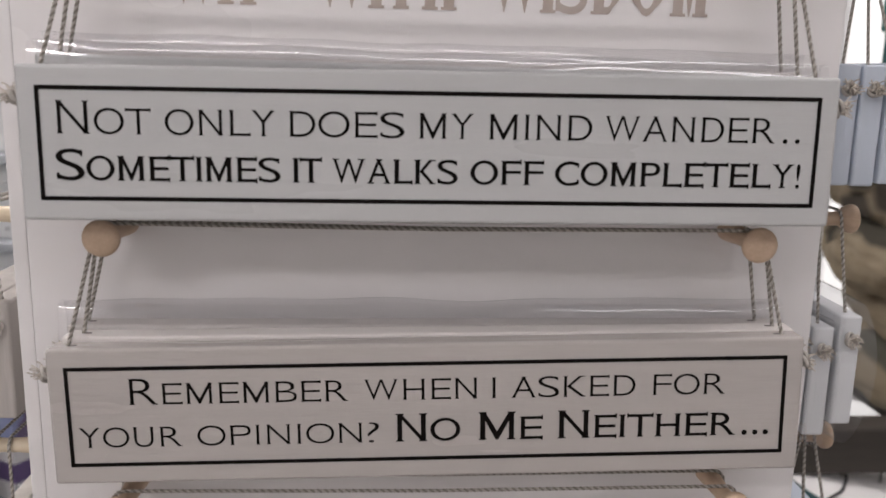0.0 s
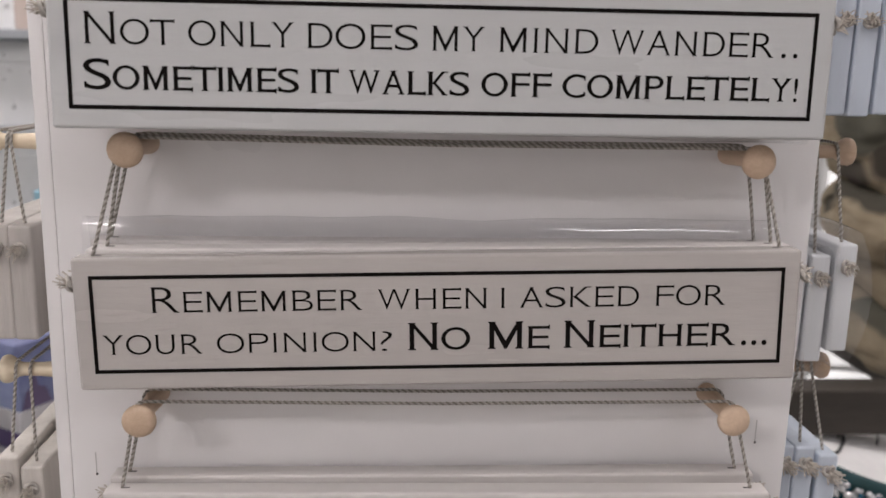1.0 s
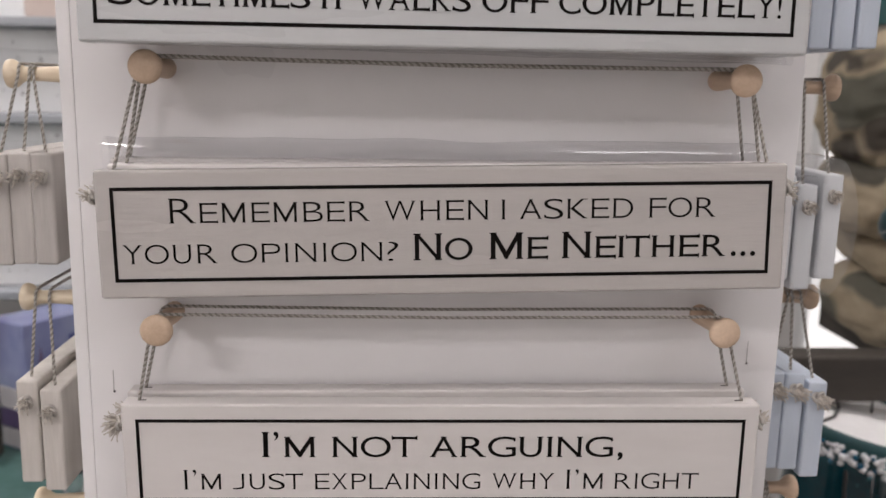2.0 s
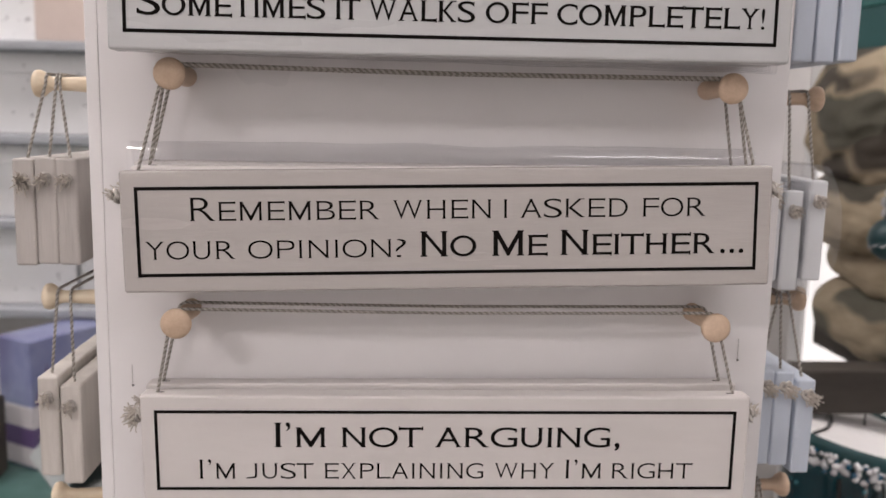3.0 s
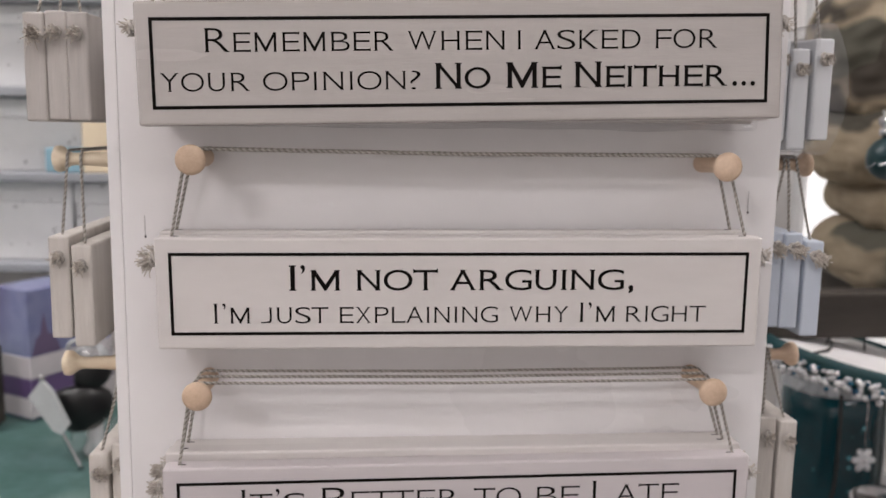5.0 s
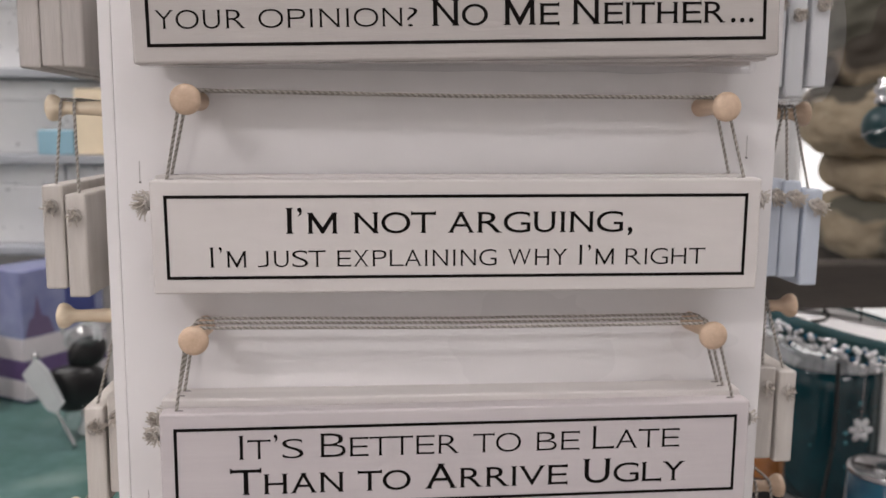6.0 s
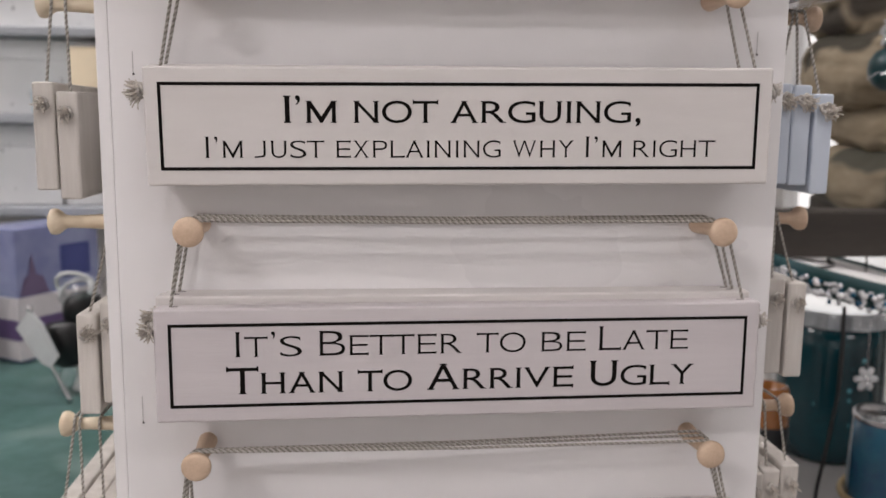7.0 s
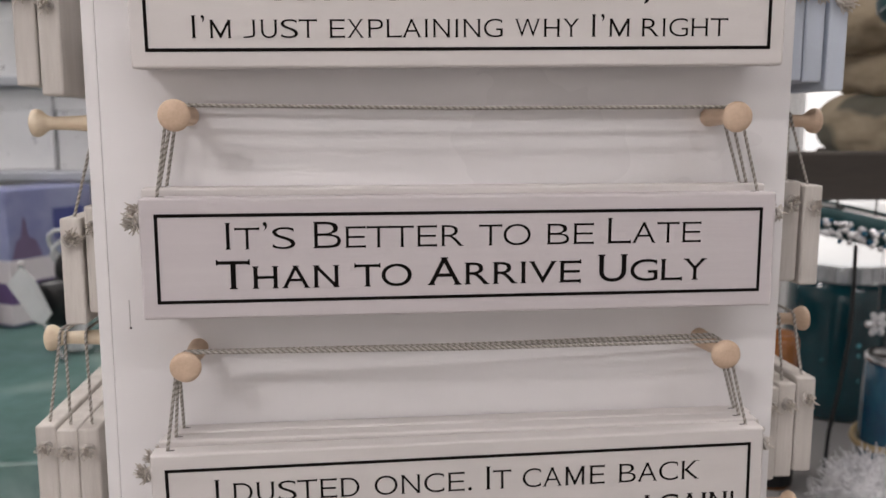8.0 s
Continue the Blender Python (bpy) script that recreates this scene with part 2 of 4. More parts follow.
stand = tagged(new("display_stand"), "white four-sided wooden display stand with rows of pegs", "display stand")
stand.location = (CX, CY, 0)
BACK = Matrix.Translation(-stand.location)
Z0, Z1 = 0.10, 1.66
for x0, x1, y0, y1 in ((X0 + BOARD + 0.00012, X1, Y0, Y0 + BOARD), (X0, X0 + BOARD, Y0, Y1 - BOARD - 0.00012),
                       (X0, X1 - BOARD - 0.00012, Y1 - BOARD, Y1), (X1 - BOARD, X1, Y0 + BOARD + 0.00012, Y1)):
    part("panel", box_bm(x0, x1, y0, y1, Z0, Z1, 0.0006, 2), PANEL, stand, m=BACK)
part("top_board", box_bm(X0 + 0.002, X1 - 0.002, Y0 + 0.002, Y1 - 0.002, Z1, Z1 + 0.012, 0.001), PANEL, stand, m=BACK)
part("base", box_bm(X0 - 0.03, X1 + 0.03, Y0 - 0.03, Y1 + 0.03, 0, 0.10, 0.006), PANEL, stand, m=BACK)

peg_mesh = lathe([(0.0058, -0.004), (0.0058, 0.001), (0.0056, 0.006), (0.0050, 0.016), (0.0044, 0.027), (0.0041, 0.0365), (0.0044, 0.0395), (0.0056, 0.0418),
                  (0.0076, 0.0442), (0.0084, 0.0458), (0.0087, 0.0470), (0.0087, 0.0484), (0.0082, 0.0499), (0.0060, 0.0511), (0.0030, 0.0516), (0.0006, 0.0517)], 28, "peg")
lit_peg = peg_mesh.copy()
peg_mesh.materials.append(PINE)
lit_peg.materials.append(LIT_PINE)
ROWS_Z = (1.510, 1.3705, 1.2318, 1.0932, 0.9545, 0.8158)
PEG = {"front": (0.0035 - 0.1565, 0.0035 + 0.1560), "left": (-0.158, 0.1605), "right": (-0.156, 0.158)}
DROP = {"front": 0.0, "left": -0.0045, "right": -0.0025}


def add_pegs(side, m, rows):
    for r in rows:
        for k, s in enumerate(PEG[side]):
            droop, turn = random.uniform(-0.5, 0.5), random.uniform(-0.6, 0.6)
            long = 0.86 if side == "front" else 0.95
            place = BACK @ m @ pose(s, 0, ROWS_Z[r] + DROP[side], 90 + droop, 0, turn) @ Matrix.Diagonal((1, 1, long, 1))
            part("peg", lit_peg if side == "left" else peg_mesh, None, stand, m=place)


add_pegs("front", FRONT, range(5))
add_pegs("left", LEFT, range(1, 5))
add_pegs("right", RIGHT, range(6))
for x, z, h in ((-0.169, 1.1890, 0.013), (0.2127, 1.2073, 0.014), (-0.1715, 0.9760, 0.017)):
    part("scratch", box_bm(x - 0.00022, x + 0.00022, Y0 - 0.0003, Y0 + 0.001, z - h / 2, z + h / 2), SCRATCH, stand, "thin grey scratch", BACK)
    part("nail_head", lathe([(0.0007, 0), (0.0007, 0.0004), (0.0003, 0.0007)], 10), DARK_MARK, stand, "small dark nail head", BACK @ pose(x + 0.0002, Y0, z - h / 2, 90, 0, 0))

# ---- lettering ----
# where small serifs sit: a, z outer feet of slanted strokes; b, y left and right stems; m middle; 0 foot, 1 head
SERIF = {"A": "a0 z0 m1", "B": "b0 b1", "D": "b0 b1", "E": "b0 b1", "F": "b0 b1", "H": "b0 b1 y0 y1", "I": "m0 m1", "K": "b0 b1 z0 z1", "L": "b0 b1", "M": "b0 b1 y0 y1",
         "N": "b0 b1 y0 y1", "P": "b0 b1", "R": "b0 b1 z0", "T": "m0", "U": "b1 y1", "V": "a1 z1", "W": "a1 z1", "Y": "a1 z1 m0", "X": "a0 a1 z0 z1", "J": "y1"}
TICK = {"T": ((0.02, 0.95), (0.98, 0.95)), "E": ((0.97, 0.05), (0.97, 0.95)), "L": ((0.97, 0.06),), "F": ((0.97, 0.95),), "C": ((0.95, 0.84), (0.95, 0.16)),
        "S": ((0.91, 0.87), (0.07, 0.14)), "G": ((0.94, 0.86),), "Z": ((0.05, 0.95), (0.95, 0.05))}
# widths of the wide engraver's capitals, in capital heights, and how they stretch: e keeps both edges, m the middle, s the left edge, l none
WIDE = {"A": (1.13, "l"), "B": (0.98, "e"), "C": (1.10, "e"), "D": (1.03, "e"), "E": (0.91, "s"), "F": (0.89, "s"), "G": (1.13, "e"), "H": (1.02, "e"), "I": (0.22, "l"),
        "J": (0.72, "e"), "K": (1.03, "s"), "L": (0.90, "s"), "M": (1.18, "e"), "N": (1.04, "e"), "O": (1.24, "e"), "P": (0.91, "e"), "R": (1.04, "s"), "S": (0.98, "l"),
        "T": (1.04, "m"), "U": (0.97, "e"), "V": (1.18, "l"), "W": (1.55, "l"), "X": (0.95, "l"), "Y": (1.00, "l"), "?": (0.58, "l")}
STEM_LEFT, STEM_RIGHT, ROUND_LEFT, ROUND_RIGHT = "BDEFHIKLMNPRU", "HIMNUJ", "CGO", "DOBG"
SIDES = {"A": 0.05, "V": 0.03, "W": 0.09, "X": 0.11, "Y": 0.06, "T": 0.01, "L": 0.0, "?": 0.04, ".": 0.14, "'": 0.14, "\u2019": 0.14, "!": 0.14, ",": 0.26}
glyphs = {}


def glyph(ch, stem):
    """Verts and faces of one letter with the stem's thickness given, a capital 1 high and standing on 0."""
    if (ch, stem) not in glyphs:
        if ch == "M":
            # upright legs, and a middle point that reaches down to the line
            w, d, joint, notch = 0.93, 0.25 * stem, 1 - 2.35 * stem, 2.2 * stem
            ring = ((0, 0), (stem, 0), (stem, joint), (w / 2 - d, 0), (w / 2 + d, 0), (w - stem, joint), (w - stem, 0), (w, 0), (w, 1), (w - stem, 1), (w / 2, notch), (stem, 1), (0, 1))
            glyphs[ch, stem] = (np.array(ring), [tuple(range(len(ring)))])
            return glyphs[ch, stem]
        offset = (stem * 0.682 - 0.098) / (2 - 2 * stem)
        cu = bpy.data.curves.new("glyph", "FONT")
        cu.body, cu.offset, cu.resolution_u = ch, offset, 5
        ob = new("glyph", cu)
        dg = bpy.context.evaluated_depsgraph_get()
        me = bpy.data.meshes.new_from_object(ob.evaluated_get(dg))
        v = np.array([tuple(p.co)[:2] for p in me.vertices])
        f = [tuple(p.vertices) for p in me.polygons]
        bpy.data.objects.remove(ob)
        bpy.data.curves.remove(cu)
        bpy.data.meshes.remove(me)
        v[:, 1] = (v[:, 1] + offset) / (0.682 + 2 * offset)
        v[:, 0] = (v[:, 0] - v[:, 0].min()) / (0.682 + 2 * offset)
        if ch == "J":
            v[:, 1] = (v[:, 1] - v[:, 1].min()) / (v[:, 1].max() - v[:, 1].min())
        glyphs[ch, stem] = (v, f)
    return glyphs[ch, stem]


def widen(x, wide, target, way, thin, stem):
    """Sets a letter to its width, with its upright strokes brought from one thickness to another."""
    e, k = thin * 1.15, stem * 1.15
    if way == "e" and target > 2.4 * k:
        return np.interp(x, (0, e, wide - e, wide), (0, k, target - k, target))
    if way == "s":
        return np.interp(x, (0, e, wide), (0, k, target))
    if way == "m":
        return np.interp(x, (0, wide / 2 - e / 2, wide / 2 + e / 2, wide), (0, target / 2 - k / 2, target / 2 + k / 2, target))
    return x * target / wide


def bearing(ch, right):
    if ch in (STEM_RIGHT if right else STEM_LEFT):
        return 0.14
    if ch in (ROUND_RIGHT if right else ROUND_LEFT):
        return 0.055
    return SIDES.get(ch, 0.05)


def lettering(lines, y):
    """Lines of words: (words, base, capital, small, bold); a word is (text, start, end) in mm, small letters stand as small capitals."""
    verts, faces = [], []

    def bar(x0, x1, z0, z1):
        b = len(verts)
        verts.extend(((x0, y - 0.00003, z0), (x1, y - 0.00003, z0), (x1, y - 0.00003, z1), (x0, y - 0.00003, z1)))
        faces.append((b, b + 1, b + 2, b + 3))

    for words, base, big, small, bold in lines:
        stem, pen = (0.178, 0.138) if bold else (0.128, 0.112)
        thin, half = (0.050, 0.135) if bold else (0.038, 0.095)
        flare = half - stem / 2
        for text, start, end in words:
            placed, at, before = [], 0.0, ""
            for ch in text.replace("|", ""):
                up = ch.upper()
                h = small if ch.islower() or ch in ".,!?" else big
                v, f = glyph(up, pen * {".": 1.45, ",": 1.45, "?": 0.8}.get(up, 1.0))
                wide = v[:, 0].max()
                full, way = WIDE.get(up, (wide, "l"))
                if before:
                    at += (bearing(before, True) + bearing(up, False)) * small * (0.62 if bold else 1.0)
                placed.append((up, v, f, h, at, wide, full, way))
                at += full * h
                before = up
            fit_x = (end - start) / at
            for up, v, f, h, x, wide, full, way in placed:
                codes = SERIF.get(up, "").split()
                inset = [flare if any(c[0] in side for c in codes) else 0.0 for side in ("ab", "yz")]
                if way == "m" or up == "I":
                    inset = [0.0, 0.0]
                left = start + x * fit_x
                room = full * (fit_x if up in WIDE else 1.0)
                w = stem if up == "I" else room - inset[0] - inset[1]
                begin = left + h * ((room - stem) / 2 if up == "I" else inset[0])
                b = len(verts)
                for px, pz in zip(widen(v[:, 0], wide, w, way, pen, stem), v[:, 1]):
                    verts.append(((begin + px * h) / 1000, y, (base + pz * h) / 1000))
                faces.extend(tuple(b + i for i in q) for q in f)
                place = {"a": stem * 0.58, "b": stem / 2, "m": w / 2, "y": w - stem / 2, "z": w - stem * 0.58}
                for code in codes:
                    px, pz = begin + place[code[0]] * h, base + ((1 - thin) * h if code[1] == "1" else 0)
                    bar((px - half * h) / 1000, (px + half * h) / 1000, pz / 1000, (pz + thin * h) / 1000)
                for fx, fz in TICK.get(up, ()):
                    px, pz = begin + fx * w * h, base + fz * h
                    bar((px - thin * 0.65 * h) / 1000, (px + thin * 0.65 * h) / 1000, (pz - half * 0.75 * h) / 1000, (pz + half * 0.75 * h) / 1000)
    me = bpy.data.meshes.new("lettering")
    me.from_pydata(verts, [], faces)
    return me


# heading on the stand
for word in (("Wit", -127.8, -82.0), ("With", -58.0, 12.0), ("Wisdom", 28.0, 138.8)):
    part("lettering", lettering([([word], 1479.3, 29.0, 29.0, True)], -0.0004), BEIGE_INK, stand, "large beige lettering", BACK @ FRONT)

# ---- hanging signs ----
SIGN_W, SIGN_H, SIGN_T = 0.362, 0.0675, 0.0131
board_meshes = {}


def board(mat):
    if mat.name not in board_meshes:
        me = to_mesh(box_bm(-SIGN_W / 2, SIGN_W / 2, -SIGN_T / 2, SIGN_T / 2, -SIGN_H / 2, SIGN_H / 2, 0.0016, 3), "board")
        me.materials.append(mat)
        board_meshes[mat.name] = me
    return board_meshes[mat.name]


def border_bm():
    bm = bmesh.new()
    w, h, t, y = 0.1728, 0.0249, 0.0019, -SIGN_T / 2
    for x0, x1, z0, z1 in ((-w, w, h - t, h), (-w, w, -h, -h + t), (-w, -w + t, -h + t, h - t), (w - t, w, -h + t, h - t)):
        vs = [bm.verts.new(c) for c in ((x0, y - 0.00022, z0), (x1, y - 0.00022, z0), (x1, y - 0.00022, z1), (x0, y - 0.00022, z1))]
        bm.faces.new(vs)
    return bm


border_mesh = to_mesh(border_bm(), "border")
border_mesh.materials.append(INK)


def knot_mesh(seed, fray):
    """An overhand knot in the cord's end, with an untwisted tuft; it points along +x."""
    rnd = random.Random(seed)
    pts = []
    for i in range(72):
        a = 2 * math.pi * i / 72
        r = 0.0027 + 0.0012 * math.cos(3 * a)
        pts.append((0.0023 + 0.0014 * math.sin(3 * a), r * math.cos(2 * a), r * math.sin(2 * a)))
    pts.append(pts[0])
    p, _ = resample(pts, 0.0005)
    verts, faces = sweep([p], 0.00115, 6)
    n_cord = len(faces)
    lines = []
    for tuft in range(3):
        aim = Vector((rnd.uniform(0.25, 0.9), rnd.uniform(-0.9, 0.3), rnd.uniform(-0.8, 0.3))).normalized()
        for _ in range(int(24 * fray)):
            way = (aim + Vector((rnd.gauss(0, 0.33), rnd.gauss(0, 0.33), rnd.gauss(0, 0.33)))).normalized()
            c = Vector((0.0028, rnd.uniform(-0.002, 0.002), rnd.uniform(-0.002, 0.002)))
            length = rnd.uniform(0.0035, 0.0080) * (0.75 + 0.30 * fray)
            bend = Vector((rnd.uniform(-1, 1), rnd.uniform(-1, 1), rnd.uniform(-1.6, 0.6))) * 0.0016
            wave = Vector((rnd.uniform(-1, 1), rnd.uniform(-1, 1), rnd.uniform(-1, 1))) * 0.0005
            lines.append(np.array([tuple(c + way * (length * q) + bend * (q * q) + wave * math.sin(q * 7)) for q in (0, 0.2, 0.4, 0.6, 0.8, 1.0)]))
    if lines:
        v2, f2 = sweep(lines, 0.00036, 4)
        b = len(verts)
        verts += v2
        faces += [tuple(b + i for i in q) for q in f2]
    me = bpy.data.meshes.new("knot")
    me.from_pydata(verts, [], faces)
    me.materials.append(CORD_PALE)
    me.materials.append(FRAY)
    me.polygons.foreach_set("material_index", [0] * n_cord + [1] * (len(faces) - n_cord))
    return smooth(me)


# dark slit at each cord's foot stands in for the cord's cast shadow
cord_shade_mesh = to_mesh(box_bm(-0.0026, 0.0026, -0.0008, 0.0008, -0.002, 0.00025, 0.0004, 1), "cord_hole")
cord_shade_mesh.materials.append(DARK_MARK)
KNOTS = [knot_mesh(i, f) for i, f in enumerate((0.35, 0.6, 1.0, 1.5))]


def film_sleeve(over, under, bulge=0.0, seed=0):
    """A sealed clear sleeve round a sign: a soft closed bag with crimped ends."""
    nx, nr = 60, 48
    verts, faces = [], []
    for i in range(nx + 1):
        fx = i / nx
        x = -SIGN_W / 2 - 0.004 + fx * (SIGN_W + 0.008)
        end = min(1.0, min(fx, 1 - fx) * 14)
        for j in range(nr):
            a = 2 * math.pi * j / nr
            c, s = math.cos(a), math.sin(a)
            sq = 0.55
            yy = math.copysign(abs(c) ** sq, c) * (SIGN_T / 2 + 0.0026) * (0.7 + 0.3 * end)
            zz = math.copysign(abs(s) ** sq, s)
            zz = zz * (SIGN_H / 2 + (over if zz > 0 else under))
            wob = noise.noise(Vector((x * 22 + seed * 7, yy * 60, zz * 22))) * 0.0017
            if c < 0:
                yy -= bulge * math.cos(min(1, abs(zz) / (SIGN_H / 2 + over)) * math.pi / 2)
            verts.append((x, yy + wob * 0.4, zz + wob))
    for i in range(nx):
        for j in range(nr):
            k = (j + 1) % nr
            faces.append((i * nr + j, i * nr + k, (i + 1) * nr + k, (i + 1) * nr + j))
    me = bpy.data.meshes.new("plastic_sleeve")
    me.from_pydata(verts, [], faces)
    me.materials.append(FILM)
    return smooth(me)


def hanging_sign(side, m, row, s, u, z, mat, label, roll=0.0, yaw=0.0, pitch=0.0, text=None, cord_u=None, knots=(1, 1), sleeve=None, step=0.0005, shift=(0, 0)):
    """A wooden sign hung by its cord over a row's two pegs. s: along the panel; u: its middle's distance from the panel."""
    local = pose(s, -u, z, pitch, -roll, yaw)
    root = tagged(new("hanging_sign"), label, "sign", group="signs on the display stand")
    root.matrix_basis = m @ local
    part("board", board(mat), None, root)
    if text:
        part("border", border_mesh, None, root, "printed black border line")
        for line in text:
            part("lettering", lettering([line], -SIGN_T / 2 - 0.0002), INK, root, "printed black small-capital lettering")
    # the cord: up from the left hole, over both pegs, down into the right hole
    back = local.inverted()
    zp, r = ROWS_Z[row] + DROP[side], 0.0058
    cu = min(0.0335, u) if cord_u is None else cord_u
    cl, cr = cu + shift[0], cu + shift[1]
    a, b = PEG[side]
    pts = [Vector((-0.1720, 0, SIGN_H / 2 - 0.004)), Vector((-0.1720, 0, SIGN_H / 2 + 0.0003))]
    for k in range(7):
        w = math.pi - k * math.pi / 12
        pts.append(back @ Vector((a + r * math.cos(w), -cl, zp + r * math.sin(w))))
    mid = back @ Vector(((a + b) / 2, -(cl + cr) / 2, zp + r - 0.0012))
    pts.append(mid)
    for k in range(7):
        w = math.pi / 2 - k * math.pi / 12
        pts.append(back @ Vector((b + r * math.cos(w), -cr, zp + r * math.sin(w))))
    pts += [Vector((0.1720, 0, SIGN_H / 2 + 0.0003)), Vector((0.1720, 0, SIGN_H / 2 - 0.004))]
    part("cord", cord_mesh(pts, step), None, root, "twisted taupe and white cord")
    for k, sx in ((0, -1), (1, 1)):
        if side == "front":
            part("cord_hole", cord_shade_mesh, None, root, "small dark slit for the cord's shadow at its hole", pose(sx * 0.1705, 0, SIGN_H / 2))
        if knots[k] is not None:
            turn = pose(sx * SIGN_W / 2, 0, SIGN_H / 2 - (0.0100 if side == "right" and row == 2 else 0.0135), 20 * sx + 37 * row, 0, 180 if sx < 0 else 0)
            part("knot", KNOTS[knots[k]], None, root, "knotted and frayed cord end", turn)
    if sleeve:
        part("plastic_sleeve", film_sleeve(*sleeve), None, root, "clear glossy plastic sleeve")
    return root


A = [([("Not", -164.3, -124.0), ("only", -118.2, -70.7), ("does", -64.5, -14.1), ("my", -7.6, 16.4), ("mind", 23.4, 69.3), ("wander", 75.1, 152.5), ("..", 156.3, 164.2)], 4.3, 14.2, 11.1, False),
     ([("Sometimes", -165.6, -68.6), ("it", -62.9, -50.5), ("walks", -46.0, 9.8), ("off", 15.3, 48.2), ("completely!", 53.3, 165.5)], -15.9, 13.6, 10.8, True)]
B = [([("Remember", -143.0, -39.5), ("when", -31.7, 22.5), ("i", 29.1, 32.0), ("asked", 39.0, 99.1), ("for", 107.6, 143.1)], 6.0, 12.9, 10.4, False),
     ([("your", -168.0, -119.3), ("opinion?", -112.1, -24.9)], -15.2, 12.9, 10.0, False),
     ([("No", -16.9, 14.3), ("Me", 23.2, 54.3), ("Neither", 61.7, 149.3), ("...", 152.3, 165.8)], -15.2, 14.2, 11.6, True)]
C = [([("I\u2019m", -102.6, -72.6), ("not", -63.0, -14.8), ("arguing,", -7.7, 103.6)], 2.1, 15.3, 12.4, True),
     ([("I\u2019m", -147.6, -126.3), ("just", -119.9, -80.0), ("explaining", -73.3, 21.6), ("wh|y", 28.5, 64.2), ("I\u2019m", 71.0, 92.6), ("right", 99.3, 148.1)], -17.7, 12.0, 9.7, False)]
D = [([("It\u2019s", -135.5, -97.1), ("Better", -87.2, -3.1), ("to", 5.6, 35.2), ("be", 44.7, 72.0), ("Late", 80.0, 135.8)], 5.0, 14.8, 11.9, False),
     ([("Than", -140.6, -73.3), ("to", -64.8, -32.7), ("Arrive", -24.0, 64.9), ("Ugly", 74.9, 140.2)], -17.2, 15.8, 12.6, True)]
E_ = [([("I", -145.5, -142.5), ("dusted", -135.1, -62.8), ("once.", -54.1, 2.9), ("It", 11.4, 26.5), ("came", 33.3, 82.9), ("back", 91.5, 141.0)], 3.4, 14.2, 11.6, False),
      ([("again!", 103.0, 163.0)], -17.6, 14.2, 12.0, True)]

WHITE = "white painted wooden sign with black quote lettering, hung on pegs"
BEHIND = "white painted wooden sign hung behind another"
# front: s, u, z, roll, yaw of the foremost, then the ones behind it
hanging_sign("front", FRONT, 0, 0.0003, 0.0520, 1.4160, SIGN_COOL, "cool white painted wooden sign with black quote lettering on pegs", 0.29, -0.74, -1.27, text=A, knots=(1, 1))
hanging_sign("front", FRONT, 0, 0.0015, 0.0312, 1.4185, SIGN_COOL, BEHIND + " in a clear sleeve", -0.5, -0.3, knots=(0, 0), sleeve=(0.006, 0.004, 0, 1))
hanging_sign("front", FRONT, 0, 0.0010, 0.0155, 1.4200, SIGN, BEHIND + " in a clear sleeve", -0.3, 0.2, knots=(0, 0), sleeve=(0.009, 0.004, 0, 2))
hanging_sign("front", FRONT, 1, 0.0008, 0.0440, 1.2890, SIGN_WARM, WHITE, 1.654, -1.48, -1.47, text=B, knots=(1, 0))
hanging_sign("front", FRONT, 1, 0.0035, 0.0280, 1.2895, SIGN, BEHIND, 1.1, -0.8, knots=(1, 0), shift=(0, 0.006))
hanging_sign("front", FRONT, 1, 0.0010, 0.0130, 1.2895, SIGN, BEHIND + " in a clear sleeve", 0.4, -0.3, knots=(0, 0), sleeve=(0.011, 0.004, 0, 3))
hanging_sign("front", FRONT, 2, 0.0035, 0.0291, 1.1540, SIGN, WHITE, 0.606, -2.01, 0.94, text=C, knots=(3, 2))
hanging_sign("front", FRONT, 2, 0.0030, 0.0110, 1.1555, SIGN, BEHIND, 0.5, -1.0, knots=(1, 1))
hanging_sign("front", FRONT, 3, 0.0068, 0.0330, 1.0157, SIGN_LILAC, "faintly lilac-white wooden sign with black quote lettering on pegs", 0.15, 0.83, -0.36, text=D, knots=(2, 0))
hanging_sign("front", FRONT, 3, 0.0050, 0.0195, 1.0200, SIGN, BEHIND, 0.1, 0.3, knots=(2, 0))
hanging_sign("front", FRONT, 3, 0.0060, 0.0073, 1.0190, SIGN, BEHIND, 0.1, 0.0, knots=(0, 0))
hanging_sign("front", FRONT, 4, 0.0062, 0.0340, 0.8717, SIGN, WHITE, 0.9, 0.0, text=E_, knots=(2, 0))
hanging_sign("front", FRONT, 4, 0.0080, 0.0200, 0.8735, SIGN, BEHIND, 0.5, 0.0, knots=(2, 0), shift=(0.0115, 0.004))
hanging_sign("front", FRONT, 4, 0.0100, 0.0073, 0.8740, SIGN, BEHIND, 0.4, 0.0, knots=(0, 0), shift=(0.0225, 0.009))

